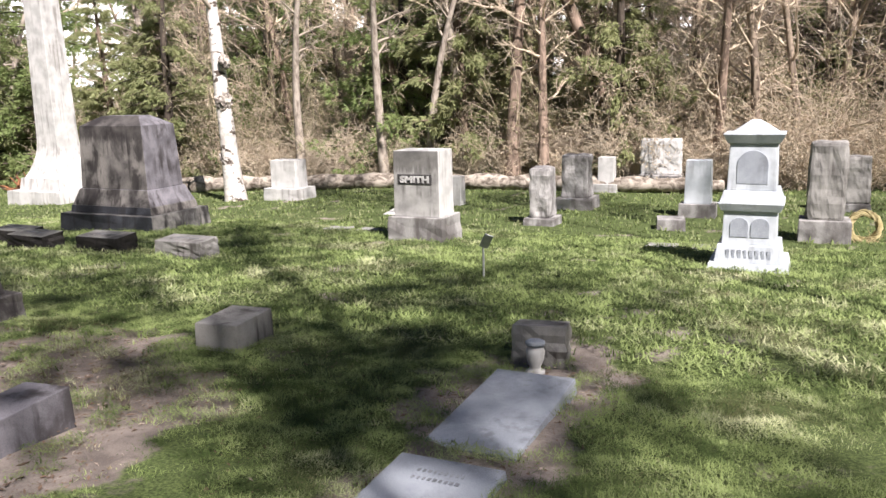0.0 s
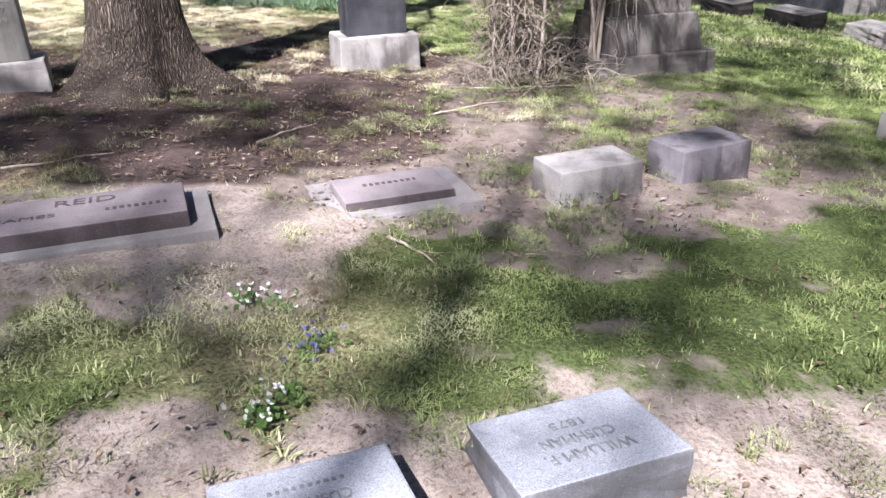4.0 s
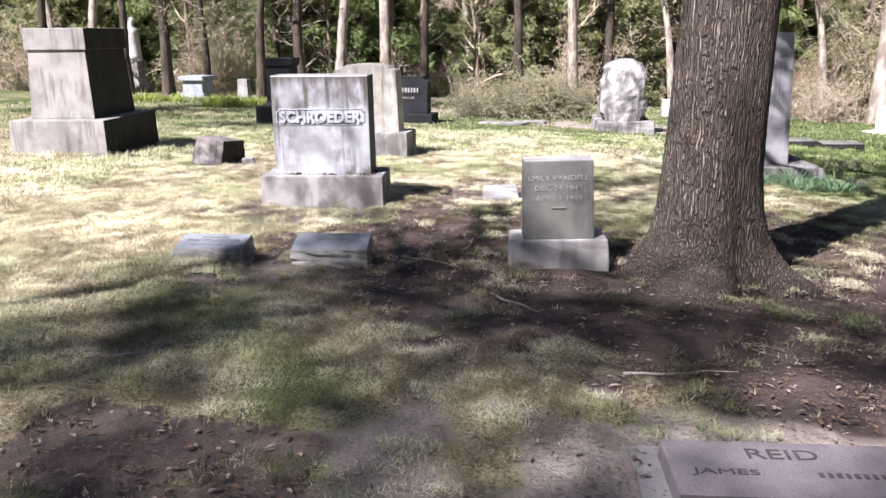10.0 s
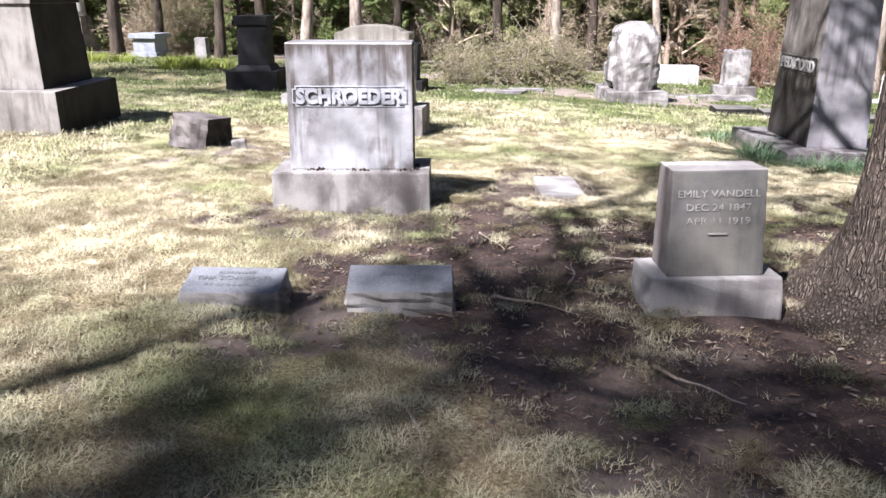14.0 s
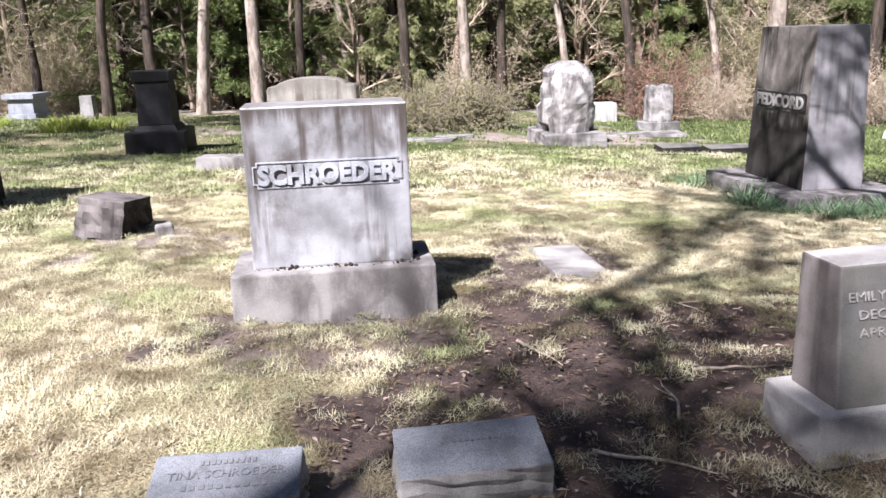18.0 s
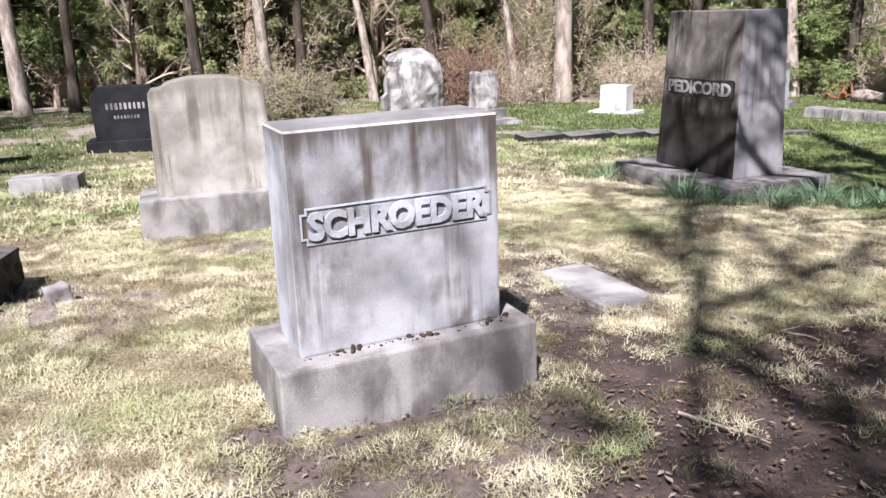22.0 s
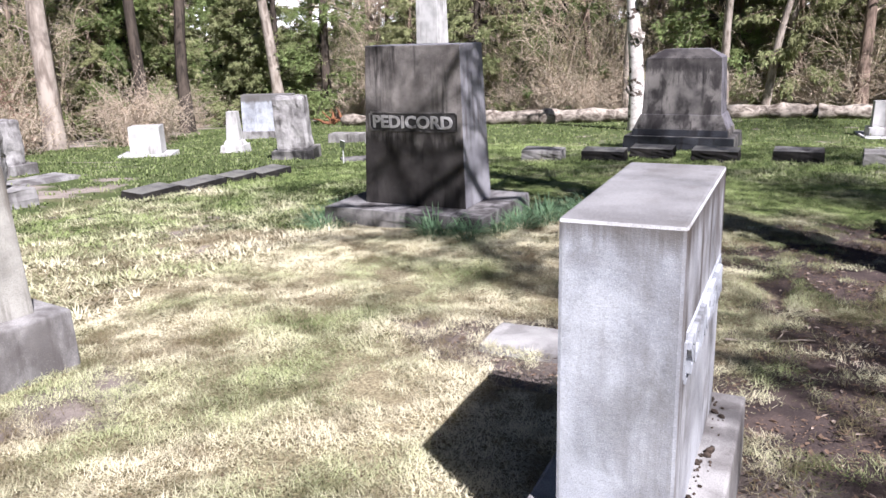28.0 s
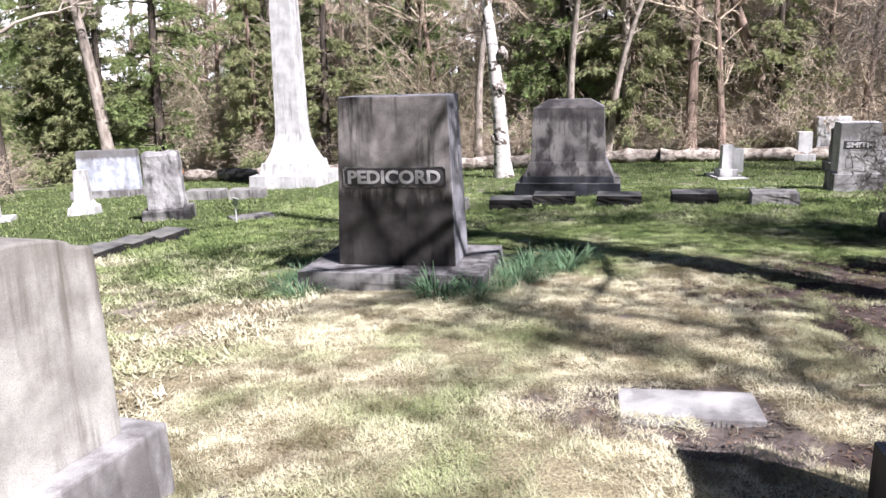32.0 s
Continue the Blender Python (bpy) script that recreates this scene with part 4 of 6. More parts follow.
def ledger(x, y, yaw, w, d, base_h, w1, d1, h1, label, writing):
    t = thing("ledger_stone", x, y, yaw, label, "gravestone", "ledger row", 0.05)
    part("base", frustum(w, d, w - 0.01, d - 0.01, 0, 0.05 + base_h, 0.006, 1, 0.004, 0.2), M_CONCRETE, t)
    bm = frustum(w1, d1, w1 - 0.01, d1 - 0.01, 0.048 + base_h, 0.05 + base_h + h1, 0.008)
    slab = part("raised_slab", bm, M_MAUVE, t)
    # Two sides of the slab are darker than its top.
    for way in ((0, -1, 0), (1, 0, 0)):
        recolour_face(slab, M_MAUVE_SIDE, way, 0.7)
    for text, ww, hh, xx, yy in writing:
        if text:
            lettering("inscription", text, ww, hh, (xx, yy, 0.0505 + base_h + h1), t, M_MAUVE_SIDE, 0.002, (0, 0, 0))
        else:
            b = bars("inscription", [(0, ww, hh * 0.6, 9)], (xx, yy, 0.0505 + base_h + h1), t, M_MAUVE_SIDE, (0, 0, 0), 0.002)
    return t


ledger(-3.66, -0.73, 90, 1.1, 0.56, 0.02, 0.88, 0.4, 0.075, "mauve granite double marker with a raised slab", [("REID", 0.26, 0.07, 0, 0.1), ("JAMES", 0.24, 0.05, -0.24, -0.04), ("", 0.28, 0.05, 0.22, -0.04)])
ledger(-3.7, 0.72, 90, 0.82, 0.55, 0.015, 0.58, 0.36, 0.045, "mauve granite marker with a raised slab", [("", 0.3, 0.05, 0, 0.03)])
footstone(-3.52, 1.77, 92, 0.5, 0.3, 0.17, M_GRANITE_BASE, "plain pale granite block marker", 0.0, 0.006, 5)
footstone(-3.6, 2.55, 96, 0.5, 0.3, 0.2, M_HIP, "plain grey granite block marker", 0.0, 0.006, 6)
footstone(-3.67, 4.42, 96, 0.48, 0.34, 0.23, M_MID, "plain grey granite block marker in grass", 0.0, 0.006, 7)

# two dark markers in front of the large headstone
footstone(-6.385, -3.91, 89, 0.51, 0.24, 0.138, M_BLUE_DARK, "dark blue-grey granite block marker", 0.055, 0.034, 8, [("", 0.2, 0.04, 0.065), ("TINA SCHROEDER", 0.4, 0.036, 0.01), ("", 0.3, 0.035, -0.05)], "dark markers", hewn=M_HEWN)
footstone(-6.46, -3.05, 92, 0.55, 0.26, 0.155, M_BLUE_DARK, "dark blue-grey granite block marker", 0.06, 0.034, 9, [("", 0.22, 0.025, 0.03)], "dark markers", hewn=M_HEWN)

# flat stone behind the large headstone
t = thing("ledger_stone", -9.48, -1.86, 2, "flat pale stone lying in bare soil", "gravestone", sink=0.05)
part("slab", frustum(0.78, 0.4, 0.76, 0.38, 0, 0.095, 0.01, 2, 0.006, 0.2), M_BASE_PALE, t)

# flat markers and vase near the start
t = thing("ledger_stone", -1.38, 3.85, 0, "flat grey granite ledger set in soil", "gravestone", sink=0.06)
part("slab", frustum(0.52, 1.14, 0.5, 1.12, 0, 0.1, 0.006, 1, 0.003, 0.3), M_BLUE, t)
t = thing("ledger_stone", -1.36, 2.8, 0, "flat grey granite ledger set in soil", "gravestone", sink=0.06)
part("slab", frustum(0.54, 0.56, 0.52, 0.54, 0, 0.1, 0.006, 1, 0.003, 0.3), M_BLUE, t)
bars("inscription", [(0.04, 0.24, 0.025, 9), (-0.03, 0.24, 0.025, 9)], (0, 0.1, 0.1005), t, M_BLUE_DARK, (0, 0, 0), 0.002)
footstone(-1.52, 5.0, 10, 0.36, 0.34, 0.26, M_MID, "rough grey block marker in bare soil", -0.06, 0.036, 10)


def turned(outline, n=20):
    bm = bmesh.new()
    rings = [[bm.verts.new((r * math.cos(2 * math.pi * k / n), r * math.sin(2 * math.pi * k / n), z)) for k in range(n)] for r, z in outline]
    for a, b in zip(rings, rings[1:]):
        for k in range(n):
            bm.faces.new((a[k], a[(k + 1) % n], b[(k + 1) % n], b[k]))
    bm.faces.new(rings[0][::-1])
    bm.faces.new(rings[-1])
    return bm


t = thing("vase", -1.46, 4.66, 0, "white stone grave vase with a blue rim", "vase", sink=0.0)
part("body", turned([(0.06, 0), (0.065, 0.015), (0.035, 0.03), (0.035, 0.045), (0.055, 0.09), (0.062, 0.15), (0.05, 0.185), (0.045, 0.19)]), M_MARBLE, t, smooth=True)
part("rim", turned([(0.045, 0.189), (0.063, 0.195), (0.063, 0.215), (0.05, 0.222)]), M_BLUE, t, "blue-grey rim", True)

# markers in front of the hipped monument
# The dark ones have near-black sides under lighter tops.
for k, (x, y, m) in enumerate([(-12.8, 7.8, M_MID), (-11.62, 7.65, M_SLATE_FACE), (-10.9, 8.25, M_SLATE_FACE), (-9.75, 7.65, M_SLATE_FACE), (-8.5, 7.75, M_DARK), (-7.2, 7.85, M_MID)]):
    footstone(x, y, random.uniform(-4, 4), 0.74, 0.36, 0.23, m, "low dark granite marker in the lawn" if m is not M_MID else "low grey granite marker in the lawn", 0.03, 0.032, 20 + k, [("", 0.4, 0.06, 0.02)], "low markers", hewn=M_DARK_SIDE if m is not M_MID else None)
# Near-black sides below smooth grey tops.
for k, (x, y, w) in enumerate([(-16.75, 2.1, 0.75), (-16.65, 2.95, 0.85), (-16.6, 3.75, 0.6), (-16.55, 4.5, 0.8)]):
    footstone(x, y, 88, w - 0.06, 0.4, 0.15, M_SLATE_FACE, "low dark granite marker", 0.02, 0.02, 30 + k, group="dark low markers", hewn=M_DARK_SIDE)
footstone(-16.5, 7.4, 40, 0.8, 0.4, 0.1, M_DARK, "low dark granite marker", 0.0, 0.01, 36)
footstone(-20.6, 13.3, 10, 1.0, 0.5, 0.25, M_MID, "low grey granite marker", 0.0, 0.01, 37)
footstone(-19.3, 13.1, 10, 0.9, 0.5, 0.25, M_MID, "low grey granite marker", 0.0, 0.01, 38)
footstone(-15.2, -5.2, 75, 0.72, 0.3, 0.2, M_GRANITE_BASE, "low grey granite marker", 0.0, 0.006, 39)
footstone(-1.85, 13.5, 10, 0.45, 0.5, 0.18, M_GRANITE_BASE, "low pale granite marker", 0.0, 0.01, 40)
t = thing("footstone", -10.75, -5.5, 80, "broken dark block marker tipped over in grass", "gravestone", sink=0.06, lean=(-6, 8))
part("block", frustum(0.42, 0.55, 0.4, 0.53, 0, 0.39, 0.012, 6, 0.05, 0.13, True, 4), M_BROWN, t)
# The unlit north face has its shade put into the colour.
recolour_face(piece(t, "block"), M_DARK_SIDE, (1, 0, 0), 0.5)
t = thing("stone_fragment", -10.55, -5.0, 20, "small broken stone in a hollow", "stone", sink=0.03, lean=(8, 4))
part("fragment", frustum(0.14, 0.14, 0.12, 0.13, 0, 0.15, 0.01, 2, 0.015, 0.1, False, 2), M_GRANITE_BASE, t)
t = thing("flat_marker", -20.8, 2.6, 85, "flat pale concrete border in the lawn", "gravestone", sink=0.04)
part("slab", frustum(2.6, 0.8, 2.58, 0.78, 0, 0.07, 0.01), M_GRANITE_BASE, t)

# small metal marker stake
M_METAL = plain_mat("galvanised_metal", (0.72, 0.73, 0.74), (0.58, 0.59, 0.6), 14, 0.5, 0.1, Metallic=0.3)
for x, y, yaw in ((-3.07, 7.91, 25), (-16.4, 6.6, 10)):
    t = thing("marker_stake", x, y, yaw, "thin metal grave marker stake with a tilted plate", "marker", "marker stakes", 0.05)
    part("stake", turned([(0.012, 0), (0.012, 0.47)], 8), M_METAL, t)
    p = part("plate", frustum(0.1, 0.012, 0.1, 0.012, 0, 0.2, 0.002), M_METAL, t)
    p.matrix_basis = pose(0, -0.02, 0.4, 35, 20, 0)


# ---- trees ----
def tube(points, radii, sides, start=0):
    """Vertices and faces of a bent tapering tube."""
    P, R = np.asarray(points, float), np.asarray(radii, float)
    T = np.gradient(P, axis=0)
    T /= np.linalg.norm(T, axis=1, keepdims=True) + 1e-9
    up = np.where(np.abs(T[:, 2:3]) > 0.9, np.array([[1.0, 0, 0]]), np.array([[0, 0, 1.0]]))
    A = np.cross(T, up)
    A /= np.linalg.norm(A, axis=1, keepdims=True) + 1e-9
    B = np.cross(T, A)
    a = np.arange(sides) * 2 * np.pi / sides
    V = P[:, None] + R[:, None, None] * (np.cos(a)[None, :, None] * A[:, None] + np.sin(a)[None, :, None] * B[:, None])
    n = len(P)
    i = np.arange(n * sides).reshape(n, sides)
    j = np.roll(i, -1, 1)
    F = np.stack([i[:-1], j[:-1], j[1:], i[1:]], -1).reshape(-1, 4)
    return V.reshape(-1, 3), F + start


class Tubes:
    def __init__(self):
        self.V, self.F, self.n = [], [], 0

    def add(self, pts, radii, sides):
        v, f = tube(pts, radii, sides, self.n)
        self.V.append(v), self.F.append(f)
        self.n += len(v)

    def mesh(self, name, mat, smooth=True):
        return np_mesh(name, np.concatenate(self.V), np.concatenate(self.F), mat, smooth)


def wander(rng, start, way, length, steps, bend, rise=0.0):
    pts, p, d = [np.array(start, float)], np.array(start, float), np.array(way, float)
    for _ in range(steps):
        d = d + rng.normal(0, bend, 3) + np.array([0, 0, rise])
        d /= np.linalg.norm(d)
        p = p + d * length / steps
        pts.append(p.copy())
    return np.array(pts)


def sprays(rng, P, D, size, width, droop, k):
    """k narrow leaf triangles about each point P, along direction D."""
    n = len(P)
    P, D = np.repeat(P, k, 0), np.repeat(D, k, 0)
    d = D + rng.normal(0, 0.55, (n * k, 3))
    d[:, 2] -= droop
    d /= np.linalg.norm(d, axis=1, keepdims=True)
    s = np.cross(d, rng.normal(0, 1, (n * k, 3)))
    s /= np.linalg.norm(s, axis=1, keepdims=True) + 1e-9
    L = size * rng.uniform(0.6, 1.3, (n * k, 1))
    W = width * rng.uniform(0.6, 1.3, (n * k, 1))
    V = np.stack([P, P + d * L * 0.5 + s * W, P + d * L, P + d * L * 0.5 - s * W], 1).reshape(-1, 3)
    return V, np.arange(n * k * 4).reshape(-1, 4)


def conifer_meshes(seed, H, R, low, needle, bark, per=10, k=4, size=0.3, width=0.035, droop=0.35, trunk=0.16):
    rng = np.random.default_rng(seed)
    tr = Tubes()
    axis = wander(rng, (0, 0, -0.3), (0, 0, 1), H + 0.3, 10, 0.02)
    tr.add(axis, np.linspace(trunk * 1.25, 0.02, 11), 8)
    PV, DV = [], []
    z = low
    while z < H - 0.2:
        u = (z - low) / (H - low)
        reach = R * (1 - u) ** 0.75 * rng.uniform(0.75, 1.1) + 0.15
        m = rng.integers(4, 7)
        for b in range(m):
            a = rng.uniform(0, 2 * np.pi)
            L = reach * rng.uniform(0.6, 1.1)
            base = np.array([np.interp(z, axis[:, 2], axis[:, 0]), np.interp(z, axis[:, 2], axis[:, 1]), z])
            pts = wander(rng, base, (np.cos(a), np.sin(a), 0.15), L, 5, 0.1, -0.07)
            tr.add(pts, np.linspace(0.02 + 0.012 * L, 0.004, 6), 3)
            for _ in range(int(per * max(L, 0.6))):
                q = rng.uniform(0.2, 1.0) * 5
                i = min(int(q), 4)
                P = pts[i] + (pts[i + 1] - pts[i]) * (q - i) + rng.normal(0, 0.09, 3) * L * 0.6
                PV.append(P), DV.append((pts[i + 1] - pts[i]) / np.linalg.norm(pts[i + 1] - pts[i]))
        z += rng.uniform(0.22, 0.4) * (1 + 0.03 * H)
    V, F = sprays(rng, np.array(PV), np.array(DV), size, width, droop, k)
    return tr.mesh("trunk", bark), np_mesh("crown", V, F, needle)


def pine_meshes(seed, H, R, low, dens=0.3, crown=5.0, top_dens=1.0):
    """A tall pine: bare trunk, loose branches, and a denser ragged head."""
    rng = np.random.default_rng(seed)
    tr = Tubes()
    axis = wander(rng, (0, 0, -0.3), (0, 0, 1), H + 0.3, 12, 0.012)
    tr.add(axis, np.interp(axis[:, 2], [0, 0.3 * H, H], [0.27, 0.06, 0.01]), 10)
    P, D = [], []
    z = low
    while z < H:
        head = z > H - crown
        reach = R * min(1.0, 0.35 + (H - z) / 2.5) if head else R * 0.8
        for b in range(rng.integers(3, 6)):
            a, L = rng.uniform(0, 2 * np.pi), reach * rng.uniform(0.4, 1.15)
            pts = wander(rng, (np.interp(z, axis[:, 2], axis[:, 0]), np.interp(z, axis[:, 2], axis[:, 1]), z), (np.cos(a), np.sin(a), 0.2), L, 6, 0.16, 0.0)
            tr.add(pts, np.linspace(0.03, 0.006, 7), 4)
            for _ in range(rng.poisson((top_dens if head else dens) * (1 + L))):
                q = rng.integers(2, 7)
                c = pts[q] + rng.normal(0, 0.3, 3)
                for _ in range(4):
                    P.append(c + rng.normal(0, 0.16, 3)), D.append(rng.normal(0, 1, 3) + (0, 0, 0.5))
        z += rng.uniform(0.35, 0.7)
    D = np.array(D)
    V, F = sprays(rng, np.array(P), D / np.linalg.norm(D, axis=1, keepdims=True), 0.3, 0.045, 0.0, 3)
    return tr.mesh("trunk", M_BARK_RED), np_mesh("crown", V, F, M_NEEDLE)


def bare_meshes(seed, H, R, bark, twig, limbs=12, first=0.35, trunk=0.16, fork=5, twigs=6, lean=(0, 0), flare=1.5, sides=8, stout=0.012):
    """Trunk and bare limbs."""
    rng = np.random.default_rng(seed)
    tr, br = Tubes(), Tubes()
    d = np.array([lean[0], lean[1], 1.0])
    axis = wander(rng, (0, 0, -0.3), d / np.linalg.norm(d), H + 0.3, 14, 0.035)
    r = np.linspace(trunk, trunk * 0.12, 15)
    r[0] *= flare
    r[1] *= 1 + (flare - 1) * 0.25
    tr.add(axis, r, sides)
    for _ in range(limbs):
        q = rng.uniform(first, 0.97) * 14
        i = min(int(q), 13)
        base = axis[i] + (axis[i + 1] - axis[i]) * (q - i)
        a = rng.uniform(0, 2 * np.pi)
        L = R * rng.uniform(0.5, 1.1) * (1.1 - 0.6 * q / 14)
        pts = wander(rng, base, (np.cos(a), np.sin(a), rng.uniform(0.2, 0.9)), L, 7, 0.16, 0.03)
        r0 = max(stout, r[i] * 0.42)
        br.add(pts, np.linspace(r0, r0 * 0.15, 8), 5)
        for _ in range(fork):
            j = rng.integers(1, 7)
            w = pts[j] - pts[j - 1]
            w = w / np.linalg.norm(w) + rng.normal(0, 0.6, 3)
            sub = wander(rng, pts[j], w / np.linalg.norm(w), L * rng.uniform(0.25, 0.5), 4, 0.2, 0.02)
            br.add(sub, np.linspace(r0 * 0.4, r0 * 0.08, 5), 4)
            for _ in range(twigs):
                h = rng.integers(1, 4)
                w = (sub[h] - sub[h - 1])
                w = w / np.linalg.norm(w) + rng.normal(0, 0.7, 3)
                tw = wander(rng, sub[h], w / np.linalg.norm(w), L * rng.uniform(0.1, 0.25), 2, 0.2, 0.0)
                br.add(tw, np.linspace(max(0.005, r0 * 0.14), 0.002, 3), 3)
    return tr.mesh("trunk", bark), br.mesh("branchwork", twig)


def shrub_meshes(seed, H, R, mat, stems=26, twigs=9, thick=0.012, up=1.2):
    rng = np.random.default_rng(seed)
    st, tw = Tubes(), Tubes()
    for _ in range(stems):
        a, rr = rng.uniform(0, 2 * np.pi), R * 0.35 * np.sqrt(rng.random())
        base = (rr * np.cos(a), rr * np.sin(a), -0.05)
        w = np.array([np.cos(a) * rng.uniform(0.1, 0.8), np.sin(a) * rng.uniform(0.1, 0.8), up])
        L = H * rng.uniform(0.55, 1.1)
        pts = wander(rng, base, w / np.linalg.norm(w), L, 6, 0.13, 0.0)
        st.add(pts, np.linspace(thick, thick * 0.3, 7), 4)
        for _ in range(twigs):
            j = rng.integers(1, 7)
            w = pts[j] - pts[j - 1]
            w = w / np.linalg.norm(w) + rng.normal(0, 0.65, 3)
            t2 = wander(rng, pts[j], w / np.linalg.norm(w), L * rng.uniform(0.15, 0.4), 3, 0.25, 0.0)
            tw.add(t2, np.linspace(thick * 0.45, thick * 0.18, 4), 3)
    return st.mesh("stemwork", mat), tw.mesh("twigwork", mat)


def plant(name, meshes, parts_, x, y, label, category, group="", yaw=0.0, scale=1.0, tilt=(0, 0)):
    ob = new(name)
    ob.matrix_world = pose(x, y, g(x, y), tilt[0], tilt[1], yaw) @ Matrix.Scale(scale, 4)
    tagged(ob, label, category, group)
    for pn, me in zip(parts_, meshes):
        tagged(part(pn, me, None, ob), kind="stuff" if pn in ("branchwork", "twigwork", "stemwork", "crown", "foliage", "bloom") else "")
    return ob


TREE, SHRUB, CONE = ("trunk", "branchwork"), ("stemwork", "twigwork"), ("trunk", "crown")

# the big tree beside the path
rng = np.random.default_rng(11)
tr, li = Tubes(), Tubes()
n_side = 44
zs = np.array([-0.12, 0.0, 0.06, 0.13, 0.22, 0.34, 0.5, 0.75, 1.1, 1.6, 2.3, 3.2, 4.2, 5.2])
ang = np.arange(n_side) * 2 * np.pi / n_side
rings = []
for z in zs:
    rad = 0.315 - 0.012 * z + 0.28 * math.exp(-max(z, 0) / 0.22)
    root = 1 + (0.34 * math.exp(-max(z, 0) / 0.3)) * (np.cos(5 * ang + 0.6) * 0.5 + 0.5 * np.cos(3 * ang + 2.0))
    ridge = 1 + 0.025 * np.cos(22 * ang + 0.8 * np.sin(z * 2.3)) + 0.03 * np.sin(7 * ang + z)
    rr = rad * root * ridge
    rings.append(np.stack([rr * np.cos(ang) + 0.035 * z, rr * np.sin(ang) + 0.03 * z, np.full(n_side, z)], -1))
V = np.concatenate(rings)
i = np.arange(len(V)).reshape(len(zs), n_side)
j = np.roll(i, -1, 1)
big_trunk = np_mesh("trunk", V, np.stack([i[:-1], j[:-1], j[1:], i[1:]], -1).reshape(-1, 4), M_BARK, True)
for k in range(25):
    low = k < 5
    a = (math.radians(215) + (k - 2) * 0.62) if low else k * 2.4
    z0 = 4.3 + 0.35 * k if low else 6.2 + 0.75 * (k - 5)
    L = rng.uniform(4.2, 5.6) if low else rng.uniform(2.6, 4.6)
    if k > 15:
        a, z0 = math.radians(225 + 11 * (k - 16)), 6.6 + 0.7 * ((k * 5) % 7)
    pts = wander(rng, (0.2, 0.2, z0), (np.cos(a), np.sin(a), rng.uniform(0.25, 0.6)), L, 10, 0.13, 0.02)
    r0 = 0.075 if low else 0.06
    li.add(pts, np.linspace(r0, 0.014, 11), 7)
    for _ in range(8):
        q = rng.integers(2, 11)
        w = pts[q] - pts[q - 1]
        w = w / np.linalg.norm(w) + rng.normal(0, 0.5, 3)
        sub = wander(rng, pts[q], w / np.linalg.norm(w), rng.uniform(0.8, 2.2), 6, 0.16, 0.02)
        li.add(sub, np.linspace(0.03, 0.008, 7), 4)
        for _ in range(6):
            h = rng.integers(2, 7)
            w = sub[h] - sub[h - 1]
            w = w / np.linalg.norm(w) + rng.normal(0, 0.6, 3)
            li.add(wander(rng, sub[h], w / np.linalg.norm(w), rng.uniform(0.3, 0.9), 3, 0.2, 0.02), np.linspace(0.01, 0.003, 4), 3)
li.add(np.array([[0.17, 0.15, 5.0], [0.3, 0.26, 7.5], [0.2, 0.3, 10.0], [0.35, 0.2, 13.0], [0.3, 0.1, 17.0]]), np.array([0.29, 0.25, 0.2, 0.13, 0.03]), 12)
plant("tree", (big_trunk, li.mesh("branchwork", M_BARK)), TREE, -6.47, -0.42, "large old tree with furrowed grey-brown bark and bare limbs", "tree")

# the overgrown shrub beside the grey monument
def tangle(rng, tw, n, centre, radii, length, thick, droop):
    """Short kinked twigs filling an ellipsoid."""
    for _ in range(n):
        d = rng.normal(0, 1, 3)
        d *= rng.random() ** 0.4 / np.linalg.norm(d)
        p = np.array(centre) + d * radii
        if p[2] < 0.02:
            continue
        w = rng.normal(0, 1, 3) + np.array([0, 0, -droop * 0.5])
        pts = wander(rng, p, w / np.linalg.norm(w), length * rng.uniform(0.5, 1.4), 4, 0.38, -droop * 0.25)
        tw.add(pts, np.linspace(thick * rng.uniform(0.6, 1.2), thick * 0.35, 5), 3)


def overgrown_shrub():
    rng = np.random.default_rng(5)
    st, tw = Tubes(), Tubes()
    for k in range(18):
        bx, by = (rng.normal(0, 0.1), rng.normal(0, 0.12)) if k < 12 else (0.1 + rng.normal(0, 0.07), 0.72 + rng.normal(0, 0.06))
        pts = wander(rng, (bx, by, -0.05), (rng.normal(0, 0.12), rng.normal(0, 0.12), 1), rng.uniform(1.7, 2.7), 9, 0.09, 0.0)
        st.add(pts, np.linspace(0.02, 0.006, 10), 5)
    tangle(rng, tw, 1050, (0.05, 0.0, 0.85), (0.32, 0.4, 0.95), 0.3, 0.0055, 0.8)
    tangle(rng, tw, 650, (0.1, 0.0, 1.45), (0.5, 0.52, 0.5), 0.34, 0.005, 0.8)
    tangle(rng, tw, 3600, (-0.1, 0.4, 2.2), (1.25, 1.3, 0.85), 0.42, 0.0042, 0.1)
    tangle(rng, tw, 620, (0.25, 0.85, 1.35), (0.3, 0.5, 0.75), 0.34, 0.005, 1.0)
    tangle(rng, tw, 300, (0.1, 0.2, 0.12), (0.6, 0.8, 0.14), 0.4, 0.005, 0.2)
    tangle(rng, tw, 500, (-0.75, 0.55, 0.95), (0.55, 0.55, 0.55), 0.4, 0.0042, 0.2)
    return st.mesh("stemwork", M_TWIG_BUSH), tw.mesh("twigwork", M_TWIG_BUSH)


plant("bare_shrub", overgrown_shrub(), SHRUB, -6.1, 2.52, "dense bare grey twiggy shrub covering a monument", "shrub")

